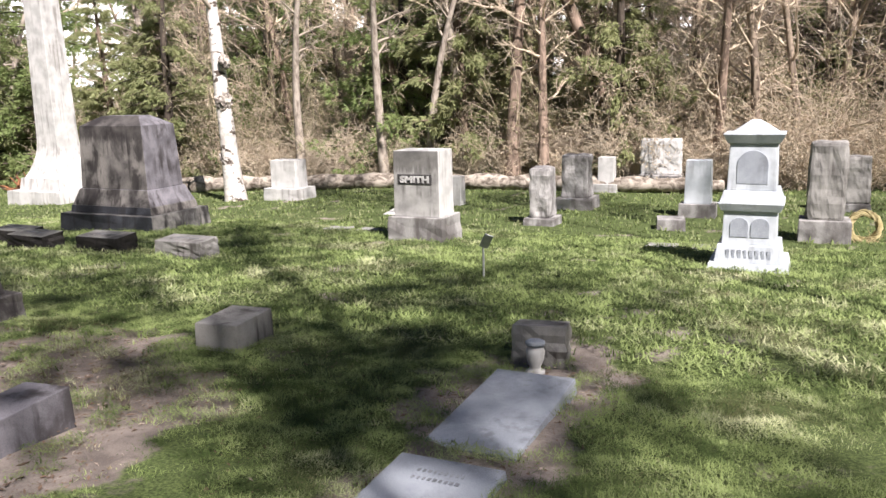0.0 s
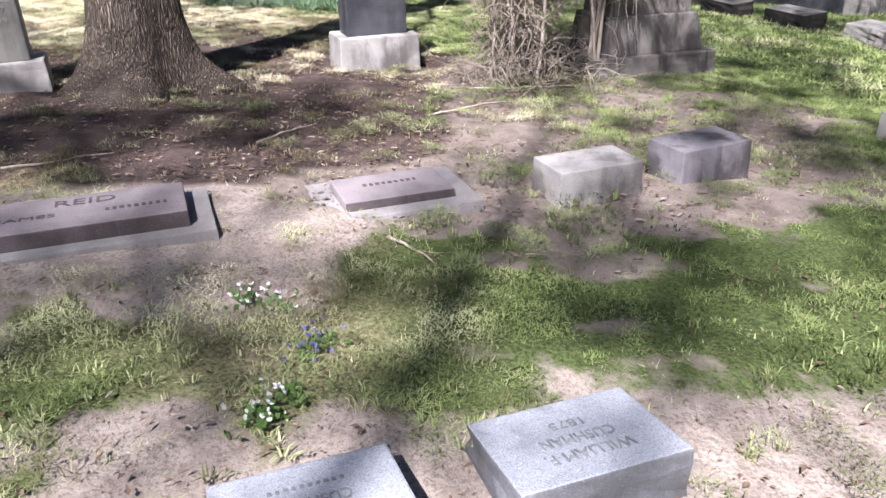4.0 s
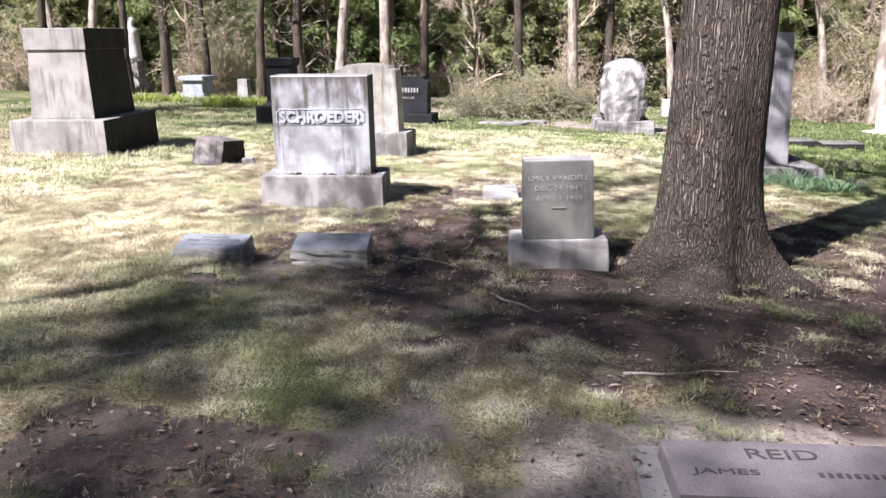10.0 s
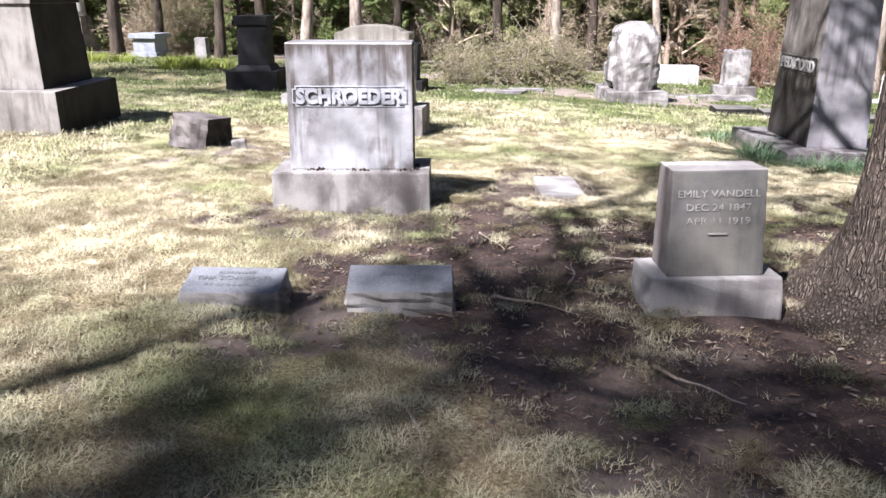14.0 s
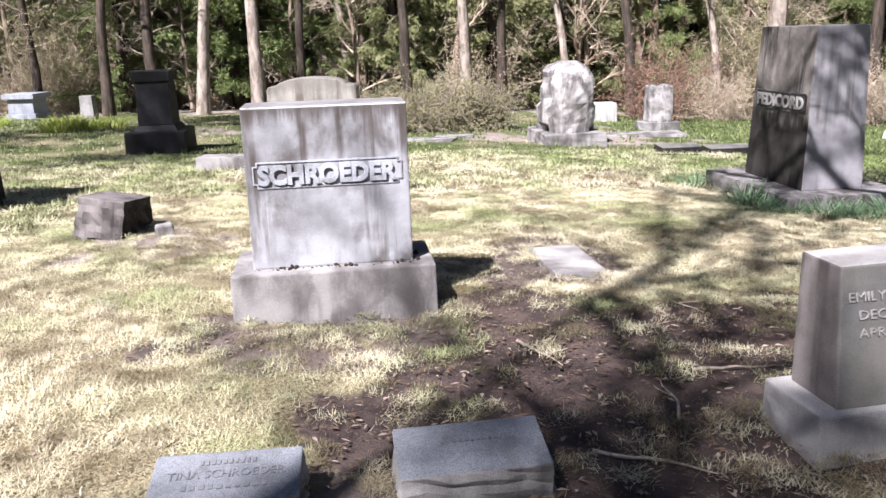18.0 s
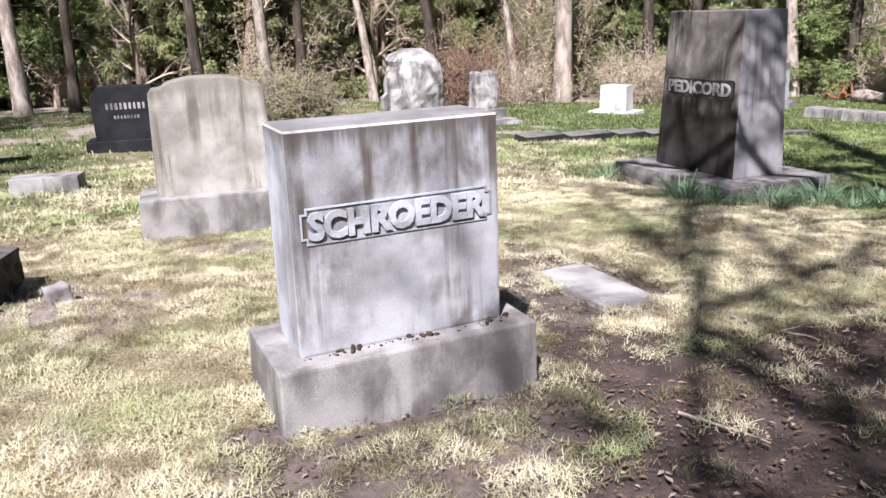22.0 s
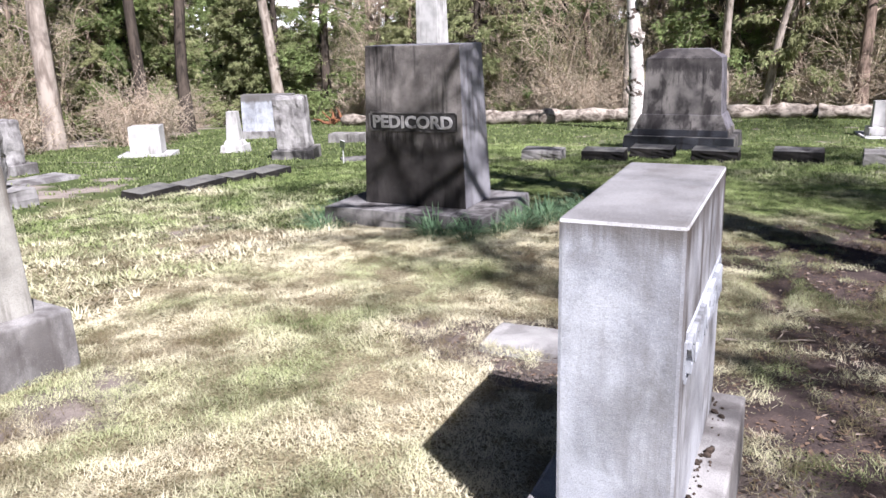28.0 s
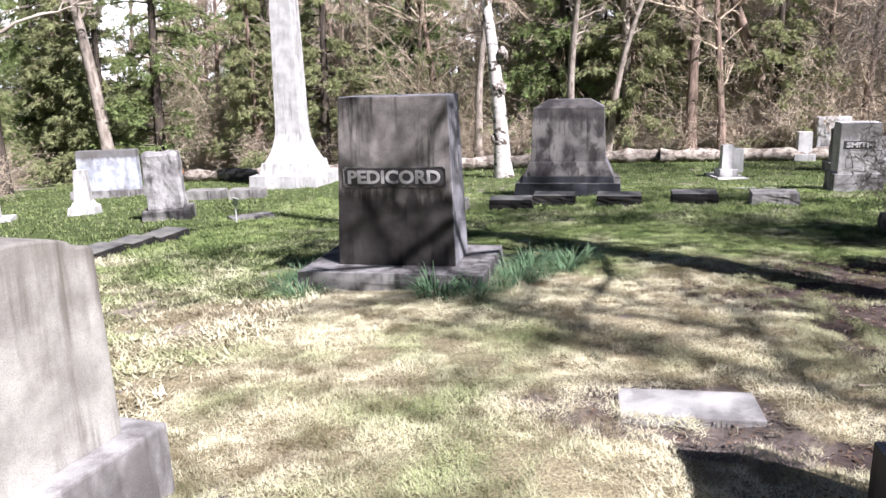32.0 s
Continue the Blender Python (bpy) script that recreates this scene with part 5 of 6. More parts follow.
# forest kinds
CON = [conifer_meshes(21, 9.0, 2.3, 0.3, M_CEDAR, M_BARK_DARK, 24, 10, 0.2, 0.013, 0.5),
       conifer_meshes(22, 11.0, 2.6, 0.7, M_NEEDLE, M_BARK_DARK, 22, 10, 0.19, 0.013, 0.2),
       conifer_meshes(23, 8.0, 2.0, 0.2, M_CEDAR, M_BARK_RED, 26, 10, 0.19, 0.013, 0.45),
       conifer_meshes(24, 12.0, 2.8, 1.6, M_NEEDLE, M_BARK_RED, 22, 10, 0.19, 0.013, 0.25)]
BARE_T = [bare_meshes(31, 10, 3.0, M_BARK_FAR, M_TWIG, 30, 0.08, 0.11, 7, 9), bare_meshes(32, 12, 2.6, M_BARK_RED, M_TWIG, 20, 0.2, 0.17, 6, 8),
          bare_meshes(33, 10, 1.7, M_BARK_PALE, M_TWIG_GREY, 13, 0.35, 0.165, 6, 8, flare=1.25), bare_meshes(34, 11, 3.2, M_BARK_FAR, M_TWIG_GREY, 30, 0.06, 0.10, 6, 8),
          bare_meshes(35, 14, 5.0, M_BARK_FAR, M_TWIG_GREY, 24, 0.6, 0.05, 4, 2, flare=3.0, stout=0.042), bare_meshes(36, 13, 4.6, M_BARK_FAR, M_TWIG_GREY, 15, 0.55, 0.06, 3, 1, flare=3.0, stout=0.048)]


def thicket_meshes(seed, H, R, twig, leaf, stems, twigs_, buds):
    """A tall tangled thicket with pale buds and old leaves."""
    rng = np.random.default_rng(seed)
    st, tw = Tubes(), Tubes()
    P, D = [], []
    for _ in range(stems):
        a, rr = rng.uniform(0, 2 * np.pi), R * 0.6 * np.sqrt(rng.random())
        w = np.array([rng.normal(0, 0.3), rng.normal(0, 0.3), 1.2])
        pts = wander(rng, (rr * np.cos(a), rr * np.sin(a), -0.05), w / np.linalg.norm(w), H * rng.uniform(0.4, 1.1), 9, 0.17, 0.0)
        st.add(pts, np.linspace(0.018, 0.005, 10), 4)
        for _ in range(twigs_):
            q = rng.integers(1, 10)
            w = rng.normal(0, 1, 3) + (0, 0, 0.3)
            t2 = wander(rng, pts[q], w / np.linalg.norm(w), rng.uniform(0.35, 1.1), 4, 0.28, 0.0)
            tw.add(t2, np.linspace(0.0075, 0.003, 5), 3)
            for _ in range(buds):
                P.append(t2[rng.integers(1, 5)] + rng.normal(0, 0.05, 3)), D.append(rng.normal(0, 1, 3))
    D = np.array(D)
    V, F = sprays(rng, np.array(P), D / np.linalg.norm(D, axis=1, keepdims=True), 0.065, 0.011, 0.1, 4)
    return st.mesh("stemwork", twig), tw.mesh("twigwork", twig), np_mesh("foliage", V, F, leaf)


M_BUD_TAN = leaf_mat("old_tan_leaves", (0.62, 0.53, 0.41), (0.46, 0.37, 0.27), 0.8, 0.3)
M_BUD_GREEN = leaf_mat("olive_young_leaves", (0.37, 0.35, 0.205), (0.235, 0.235, 0.12), 0.7, 0.35)
M_BUD_RED = leaf_mat("russet_old_leaves", (0.36, 0.235, 0.18), (0.25, 0.15, 0.115), 0.8, 0.3)
THICKET = [thicket_meshes(46, 4.2, 2.0, M_TWIG_TAN, M_BUD_TAN, 24, 22, 7), thicket_meshes(47, 5.5, 2.2, M_TWIG, M_BUD_GREEN, 22, 24, 9),
           thicket_meshes(48, 3.2, 1.8, M_TWIG_TAN, M_BUD_TAN, 26, 20, 7), thicket_meshes(49, 5.0, 2.2, M_TWIG, M_BUD_GREEN, 22, 24, 8)]
RUSSET = thicket_meshes(50, 2.2, 1.2, M_TWIG_RED, M_BUD_RED, 20, 20, 5)
FLUFF = thicket_meshes(52, 2.0, 1.2, M_TWIG_TAN, M_BUD_TAN, 30, 24, 2)
BRUSH = [shrub_meshes(41, 1.8, 1.6, M_TWIG_TAN, 30, 12, 0.009, 0.9), shrub_meshes(42, 1.3, 1.8, M_TWIG_TAN, 40, 10, 0.008, 0.8)]
THICK = ("stemwork", "twigwork", "foliage")
frng = random.Random(5)


def in_gap(x, y):
    """Clearings that let the sky through."""
    a = math.degrees(math.atan2(-x, y))
    return 44.5 < a < 48.8 or 10.2 < a < 11.6


def forest(x0, y0, x1, y1, back, count, weights):
    """Mixed woods along a line, going back from it."""
    dx, dy = x1 - x0, y1 - y0
    ln = math.hypot(dx, dy)
    nx, ny = back
    for k in range(count):
        u, v = (k + frng.random()) / count, frng.random()
        kind = frng.choices(("con", "bare", "brush"), weights)[0]
        depth = {"con": 1.0 + 11 * v, "bare": 0.6 + 10 * v, "brush": 0.2 + 7 * v * v}[kind]
        x, y = x0 + dx * u + nx * depth, y0 + dy * u + ny * depth
        yaw, s = frng.uniform(0, 360), frng.uniform(0.85, 1.25)
        if kind != "brush" and in_gap(x, y) or (-19.5 < y < -14.5 and -34.5 < x < -30):
            continue
        if kind == "con":
            plant("conifer_tree", frng.choice(CON), CONE, x, y, "olive-green conifer with drooping branches", "tree", "forest trees", yaw, s)
        elif kind == "bare":
            plant("bare_tree", frng.choices(BARE_T[:4], (4, 2, 1, 3))[0], TREE, x, y, "slender bare tree at the wood's edge", "tree", "forest trees", yaw, s, (frng.uniform(-4, 4), frng.uniform(-4, 4)))
        else:
            s *= frng.uniform(0.6, 1.0)
            if frng.random() < 0.3:
                plant("brush", frng.choice(BRUSH), SHRUB, x, y, "tangled dry brush at the wood's edge", "shrub", "forest brush", yaw, s)
            else:
                plant("thicket", frng.choice(THICKET), THICK, x, y, "tangled thicket of dry twigs and old leaves", "shrub", "forest brush", yaw, s)


forest(-36, 23.5, 14, 22, (0.05, 1), 240, (2.6, 4.2, 3.0))
forest(-24, 22.0, 9, 21.4, (0, 1), 100, (1.0, 4.4, 4.4))
forest(-31.5, -22, -32, 22, (-1, 0.05), 250, (5.6, 3.4, 1.7))
forest(-24, -40, -31.5, -22, (-0.95, -0.3), 70, (5.0, 3.0, 2.8))

# a far ring of woods that closes the view
for k in range(78):
    a = 2 * math.pi * k / 78
    r = frng.uniform(46, 62)
    x, y = -8 + r * math.cos(a), 0 + r * math.sin(a)
    if in_gap(x, y):
        continue
    plant("conifer_tree", CON[k % 4], CONE, x, y, "distant dark green conifer in the woods", "tree", "forest trees", frng.uniform(0, 360), frng.uniform(2.0, 2.8))

# sunlit conifers at the north edge
for k, (x, y, s) in enumerate([(-20.2, 21.6, 1.1), (-9.2, 22.2, 1.2), (-22.9, 21.8, 0.95), (-4.5, 22.3, 1.0), (-27.2, 22.2, 1.2), (-29.4, 21.6, 1.1), (-30.6, 22.4, 1.3), (-32.2, 23.4, 1.2)]):
    plant("conifer_tree", CON[(0, 2, 2, 0, 1)[k % 5]], CONE, x, y, "sunlit yellow-green conifer at the wood's edge", "tree", "edge trees", 77 * k, s)

# single trees that stand out at the wood's edge
birch = bare_meshes(51, 10, 2.5, M_BIRCH, M_TWIG_GREY, 14, 0.45, 0.24, lean=(-0.06, 0), flare=1.4, sides=12)
birch_tree = plant("birch_tree", birch, TREE, -12.8, 15.9, "white-barked birch with dark scars beside the log", "tree")
for x, z, s in ((-0.12, 2.45, 1.0), (-0.25, 1.1, 0.6), (-0.02, 3.4, 0.7)):
    bm = bmesh.new()
    bmesh.ops.create_icosphere(bm, subdivisions=3, radius=0.2 * s, matrix=Matrix.Diagonal((1, 1, 1.25, 1)))
    roughen(bm, 0.09 * s, 0.09, None, 3 + z, False)
    part("knot", bm, M_KNOT, birch_tree, "dark scarred knot").location = (x, -0.06, z)
for x, y, s, tl in ((-4.2, 22.6, 1.35, (0, 15)), (-7.3, 21.2, 1.2, (0, 0)), (-6.3, 21.0, 0.9, (0, 3)), (-1.9, 22, 0.9, (0, 0))):
    plant("pine_tree", BARE_T[1], TREE, x, y, "reddish pine trunk at the wood's edge", "tree", "edge trees", 40 * x, s, tl)
for x, y, s in ((-30.3, 11.2, 2.1), (-30.5, 9.4, 1.0), (-28.2, 20.3, 1.6), (-30.3, -8.1, 1.3), (-30.2, -6.3, 1.4), (-30.3, 0.5, 1.3), (-31, 4.2, 1.0), (-14.4, 21.2, 1.0), (-11.2, 20.8, 1.0), (-10.0, 21.3, 0.9), (-30.4, -17.6, 1.2), (-31.5, -19.5, 1.1)):
    plant("bare_tree", BARE_T[2], TREE, x, y, "pale straight trunk at the wood's edge", "tree", "edge trees", 70 * y, s, (frng.uniform(-3, 3), frng.uniform(-3, 3)))
DARK_TRUNK = bare_meshes(37, 12, 2.4, M_BARK_DARK, M_TWIG_GREY, 14, 0.3, 0.17, 5, 6, flare=1.4)
for x, y, s in ((-29.6, -19.0, 1.1), (-30.1, -16.0, 1.0), (-29.9, -14.4, 1.3), (-30.6, -13.2, 0.9), (-30.2, -11.0, 1.1), (-30.9, -9.6, 1.2), (-30.6, -5.0, 1.0), (-30.9, -1.4, 1.2), (-31.2, 1.8, 1.1), (-30.8, 6.4, 1.2), (-30.0, 14.6, 1.4), (-30.4, 17.2, 1.5)):
    plant("bare_tree", DARK_TRUNK, TREE, x, y, "dark slender trunk at the wood's edge", "tree", "edge trees", 50 * y, s, (frng.uniform(-3, 3), frng.uniform(-3, 3)))
plant("shrub", RUSSET, THICK, -27.5, 5.8, "russet bare shrub at the wood's edge", "shrub", yaw=10, scale=1.2)
for x, y, sc in ((-28.6, 12.6, 1.1), (-28.4, 13.6, 1.0), (-29.0, 9.0, 0.9)):
    plant("shrub", FLUFF, THICK, x, y, "tan bare shrub at the wood's edge", "shrub", "tan shrubs", 50 * y, sc)
for k in range(16):
    plant("shrub", FLUFF, THICK, -24.5 + 1.7 * k + frng.uniform(-0.5, 0.5), 21.3 + frng.uniform(0, 0.7), "pale dry brush behind the fallen log", "shrub", "tan shrubs", 73 * k, frng.uniform(0.75, 1.15))

# unseen tall pines to the south and east, added to cast the dappled shade
SHADE_PINE = [pine_meshes(61, 28, 3.6, 14, 0.14, 6, 0.3), pine_meshes(62, 24, 2.4, 16, 0.08, 4.2, 0.9), pine_meshes(63, 26, 2.4, 17, 0.08, 4.4, 1.3),
        pine_meshes(64, 18, 2.7, 10.5, 1.0, 5, 1.6), pine_meshes(66, 26, 3.6, 10.5, 1.5, 8, 2.0),
        pine_meshes(67, 24, 1.6, 18, 0.05, 3.4, 0.8)]
# where each pine stands to throw its shade: kind, turn, x, y
for kind, turn, x, y in ((2, 0, 10.1, -17.4), (5, 180, 11.4, 5.3), (5, 180, 13.0, -13.8), (2, 90, 6.1, 3.6), (5, 0, 8.8, -7.8), (2, 180, 6.8, -6.0), (0, 0, 9.1, -23.7), (5, 180, 13.4, -11.6), (2, 180, 21.2, -17.3), (5, 270, 10.2, 4.3), (5, 270, 10.9, -14.2), (2, 0, 7.8, -4.9),
                         (2, 270, 12.5, -8.1), (5, 270, 9.8, -15.4), (2, 180, 6.9, -3.3), (2, 270, -2.3, -18.9), (5, 180, 10.7, -12.6), (5, 0, 13.1, -8.4), (5, 180, 7.6, 4.9), (2, 0, 18.4, 2.1), (5, 90, 12.9, -6.5), (5, 0, 12.9, -5.2), (4, 120, -12.4, -18.0), (4, 60, 15.6, -24.0), (4, 0, 26.0, -12.0)):
    plant("pine_tree", SHADE_PINE[kind], CONE, x, y, "unseen tall pine added to cast dappled shade", "tree", "shade trees", turn)
# Two bare trees out of view, added for branch shadows on stones and lawn.
for kind, x, y, turn, size in ((4, 0.0, -7.4, 20, 1.0), (5, -1.4, -7.5, 140, 1.3)):
    plant("bare_tree", BARE_T[kind], TREE, x, y, "unseen bare tree added to cast branch shadows", "tree", "shade trees", turn, size)

M_LOG = bark_mat("weathered_log", (0.40, 0.35, 0.30), (0.10, 0.08, 0.065), 4, 1.6, 1.0, 0.03)

# fallen log along the wood's edge
lg = np.random.default_rng(3)
t = thing("fallen_log", -15, 18.7, 0, "long weathered fallen log along the wood's edge", "log", sink=0.0)
for k, (xa, xb, ya, yb, ra, rb) in enumerate([(-9.5, -1.5, 0.5, -0.1, 0.21, 0.25), (-1.5, 6.5, 0.0, 0.4, 0.25, 0.21), (6.6, 13.5, 0.2, 0.8, 0.22, 0.17)]):
    tb = Tubes()
    n = 40
    xs_ = np.linspace(xa, xb, n)
    ys_ = np.linspace(ya, yb, n) + lg.normal(0, 0.03, n)
    zz = np.array([g(-15 + a, 18.7 + b) - g(-15, 18.7) + 0.19 for a, b in zip(xs_, ys_)])
    tb.add(np.stack([xs_, ys_, zz], -1), np.linspace(ra, rb, n) * (1 + 0.3 * np.sin(np.arange(n) * 0.9 + k) * lg.random(n)), 14)
    part("log_length", tb.mesh("log_length", M_LOG), None, t)

# ---- grass ----
# low stones that no grass grows through: x, y, half widths
SLABS = [(-1.38, 3.85, 0.24, 0.55), (-1.36, 2.8, 0.25, 0.26), (-3.66, -0.73, 0.27, 0.53), (-3.7, 0.72, 0.26, 0.4), (-1.48, -0.15, 0.16, 0.23), (-1.5, 0.58, 0.17, 0.24), (-1.5, -1.66, 0.16, 0.22), (-9.48, -1.86, 0.37, 0.18),
         (-6.385, -3.91, 0.11, 0.24), (-6.46, -3.05, 0.12, 0.26), (-3.52, 1.77, 0.14, 0.24), (-3.6, 2.55, 0.14, 0.24), (-3.67, 4.42, 0.16, 0.23)]
HOLES = [(x - a, x + a, y - b, y + b) for x, y, a, b in SLABS]
NEAR, MIDB = (-12.5, 0.6, -6.2, 5.0), (-17, 2.5, -9, 12)
grass("grass_near", NEAR, HOLES, 110, 8, 0.042, 0.0032, 1, "short patchy green lawn grass tufts")
grass("grass_middle", MIDB, [NEAR], 85, 6, 0.062, 0.005, 2, "short lush lawn grass among the graves", 0.04, 0.7)
grass("grass_far", (-30, 6, -16, 21), [MIDB], 24, 5, 0.08, 0.012, 3, "distant sunlit lawn grass", 0.08, 0.35)


def thatch(name, box, holes, per, length, width, seed, label):
    """A mat of short lying blades, combed into swirls, straw to green, with gaps of soil."""
    rng = np.random.default_rng(seed)
    n = int((box[1] - box[0]) * (box[3] - box[2]) * per)
    x, y = rng.uniform(box[0], box[1], n), rng.uniform(box[2], box[3], n)
    ok = np.ones(n, bool)
    for a, b, c, d in holes:
        ok &= ~((x > a) & (x < b) & (y > c) & (y < d))
    bare, lush, wet = cover(x, y)
    clump = 0.5 * vnoise(x, y, 0.13, 3) + 0.3 * vnoise(x, y, 0.27, 0) + 0.2 * vnoise(x, y, 0.7, 1)
    # Lit slope and dim path strip are painted through the blade tone.
    sunny = lawn_light(x, y)
    ok &= rng.random(n) > np.clip(1.25 * bare + 3.6 * (0.41 - 0.06 * np.maximum(sunny, 0) - 0.13 * np.minimum(sunny, 0) - clump), 0.0, 0.99)
    x, y, lush, clump, sunny, worn = x[ok], y[ok], lush[ok], clump[ok], sunny[ok], (bare * wet)[ok]
    n = len(x)
    turn = 9.0 * vnoise(x, y, 0.16, 2) + 5.0 * vnoise(x, y, 0.6, 1) + rng.normal(0, 1.7, n)
    rise = np.clip(rng.normal(0.42, 0.3, n), 0.03, 1.3)
    L = length * rng.uniform(0.5, 1.25, n) * (0.7 + 0.6 * clump) * (1 + 0.5 * np.minimum(sunny, 0))
    w = width * rng.uniform(0.6, 1.4, n)
    c, s_ = np.cos(turn), np.sin(turn)
    z = gz(x, y) + 0.003 + 0.09 * np.clip(clump - 0.36, 0, 0.3) + rng.uniform(0, 0.012, n)
    V = np.empty((n, 3, 3), np.float32)
    V[:, 0] = np.stack([x - s_ * w, y + c * w, z], -1)
    V[:, 1] = np.stack([x + s_ * w, y - c * w, z], -1)
    V[:, 2] = np.stack([x + c * L * np.cos(rise), y + s_ * L * np.cos(rise), z + L * np.sin(rise)], -1)
    me = np_mesh(name, V.reshape(-1, 3), np.arange(n * 3).reshape(-1, 3), M_GRASS)
    green = np.clip(1.25 * lush - 0.12 - 0.25 * np.minimum(sunny, 0) + 0.9 * (vnoise(x, y, 0.45, 1) - 0.5) + rng.normal(0, 0.14, n), 0, 1)
    pale = np.clip(0.60 - 0.55 * worn + 0.16 * sunny + 0.2 * np.minimum(sunny, 0) + 1.2 * (vnoise(x, y, 0.1, 1) - 0.5) + 1.2 * (clump - 0.5) + 1.1 * (vnoise(x, y, 0.35, 2) - 0.5) + rng.normal(0, 0.17, n), 0, 1)
    tone = np.stack([pale, green, np.zeros(n), np.ones(n)], -1).astype(np.float32)
    me.color_attributes.new("tone", "FLOAT_COLOR", "POINT").data.foreach_set("color", np.repeat(tone, 3, 0).ravel())
    return tagged(new(name, me), label, "grass", kind="stuff")


thatch("lawn_mat", NEAR, HOLES, 12000, 0.04, 0.0019, 11, "matted straw-coloured and green lawn grass")
thatch("lawn_mat", MIDB, [NEAR], 1400, 0.075, 0.0065, 12, "matted green lawn grass among the graves")

# ---- small plants ----
def blades_mesh(name, n, length, width, spread_, mat, seed, droop=0.9):
    """Long strap leaves that arch outwards from one root."""
    rng = np.random.default_rng(seed)
    V, F = [], []
    for _ in range(n):
        a, r = rng.uniform(0, 2 * np.pi), spread_ * np.sqrt(rng.random())
        L, w, out = length * rng.uniform(0.6, 1.2), width * rng.uniform(0.7, 1.2), rng.uniform(0.35, 1.15)
        b = a + rng.normal(0, 0.5)
        d, side = np.array([np.cos(b), np.sin(b), 0]), np.array([-np.sin(b), np.cos(b), 0])
        root = np.array([r * np.cos(a), r * np.sin(a), -0.02])
        k = len(V)
        for u in (0, 0.3, 0.6, 0.85, 1.0):
            c = root + d * L * out * u ** 1.4 + np.array([0, 0, L * (u - 0.5 * droop * out * u * u)])
            ww = w * (1 - u ** 3) + 0.0008
            V += [c - side * ww, c + side * ww]
        F += [(k + 2 * q, k + 2 * q + 1, k + 2 * q + 3, k + 2 * q + 2) for q in range(4)]
    return np_mesh(name, np.array(V), np.array(F), mat)


M_STRAP = leaf_mat("narcissus_leaves", (0.22, 0.33, 0.19), (0.10, 0.19, 0.10), 0.45, 0.3)
M_TUFT = leaf_mat("fresh_grass", (0.16, 0.25, 0.07), (0.09, 0.16, 0.045), 0.6, 0.35)
M_LILY = leaf_mat("yellow_green_leaves", (0.42, 0.47, 0.12), (0.28, 0.36, 0.09), 0.5, 0.4)
M_PETAL_W = leaf_mat("white_petals", (0.85, 0.84, 0.86), (0.75, 0.74, 0.78), 0.6, 0.3)
M_PETAL_V = leaf_mat("violet_petals", (0.20, 0.19, 0.42), (0.13, 0.12, 0.33), 0.6, 0.3)
M_VIOLET_LEAF = leaf_mat("violet_leaves", (0.12, 0.22, 0.06), (0.07, 0.14, 0.045), 0.5, 0.3)
M_DEAD = leaf_mat("dead_leaves", (0.20, 0.135, 0.095), (0.09, 0.062, 0.048), 0.85, 0.1)
M_STICK = bark_mat("weathered_sticks", (0.40, 0.34, 0.29), (0.22, 0.18, 0.15), 30, 0.2, 0.4, 0.004)

straps = [blades_mesh("foliage", 130, 0.36, 0.006, 0.2, M_STRAP, 71, 1.25), blades_mesh("foliage", 110, 0.30, 0.0055, 0.17, M_STRAP, 72, 1.25), blades_mesh("foliage", 80, 0.27, 0.005, 0.15, M_STRAP, 73, 1.25)]
prng = random.Random(8)
spots = [(-11.45, 0.6), (-11.1, 0.55), (-10.9, 0.8), (-10.75, 1.05), (-10.85, 1.35), (-10.55, 1.3), (-10.7, 1.65), (-10.35, 1.6), (-10.8, 1.95), (-10.3, 2.0), (-10.6, 2.25), (-13.0, 0.85), (-12.95, 1.15), (-12.75, 0.6)]
for k, (x, y) in enumerate(spots):
    plant("narcissus_clump", (straps[k % 3],), ("foliage",), x, y, "clump of blue-green narcissus leaves at a monument's foot", "plant", "narcissus leaves", prng.uniform(0, 360), prng.uniform(0.7, 0.95))
lily = blades_mesh("foliage", 110, 0.4, 0.012, 0.35, M_LILY, 74)
for k, (x, y) in enumerate([(-23.9, -10.5), (-24.0, -9.8), (-24.4, -9.3), (-23.4, -10.2), (-24.6, -10.3), (-25.5, -13.3), (-25.8, -12.6)]):
    plant("lily_clump", (lily,), ("foliage",), x, y, "bright yellow-green clump of young lily leaves", "plant", "lily leaves", 50 * k, prng.uniform(0.9, 1.2))


def violet(x, y, petal, seed, label):
    rng = np.random.default_rng(seed)
    n = 26
    P = np.stack([rng.normal(0, 0.05, n), rng.normal(0, 0.05, n), rng.uniform(0.01, 0.045, n)], -1)
    D = np.stack([rng.normal(0, 1, n), rng.normal(0, 1, n), rng.uniform(0.1, 0.7, n)], -1)
    V, F = sprays(rng, P, D / np.linalg.norm(D, axis=1, keepdims=True), 0.045, 0.014, 0.0, 2)
    lv = np_mesh("foliage", V, F, M_VIOLET_LEAF)
    n = 11
    P = np.stack([rng.normal(0, 0.06, n), rng.normal(0, 0.06, n), rng.uniform(0.05, 0.085, n)], -1)
    D = np.stack([rng.normal(0, 0.6, n), rng.normal(0, 0.6, n), np.ones(n)], -1)
    V, F = sprays(rng, P, D / np.linalg.norm(D, axis=1, keepdims=True), 0.02, 0.007, 0.0, 5)
    plant("violet_clump", (lv, np_mesh("bloom", V, F, petal)), ("foliage", "bloom"), x, y, label, "flower", "violets", scale=0.75)


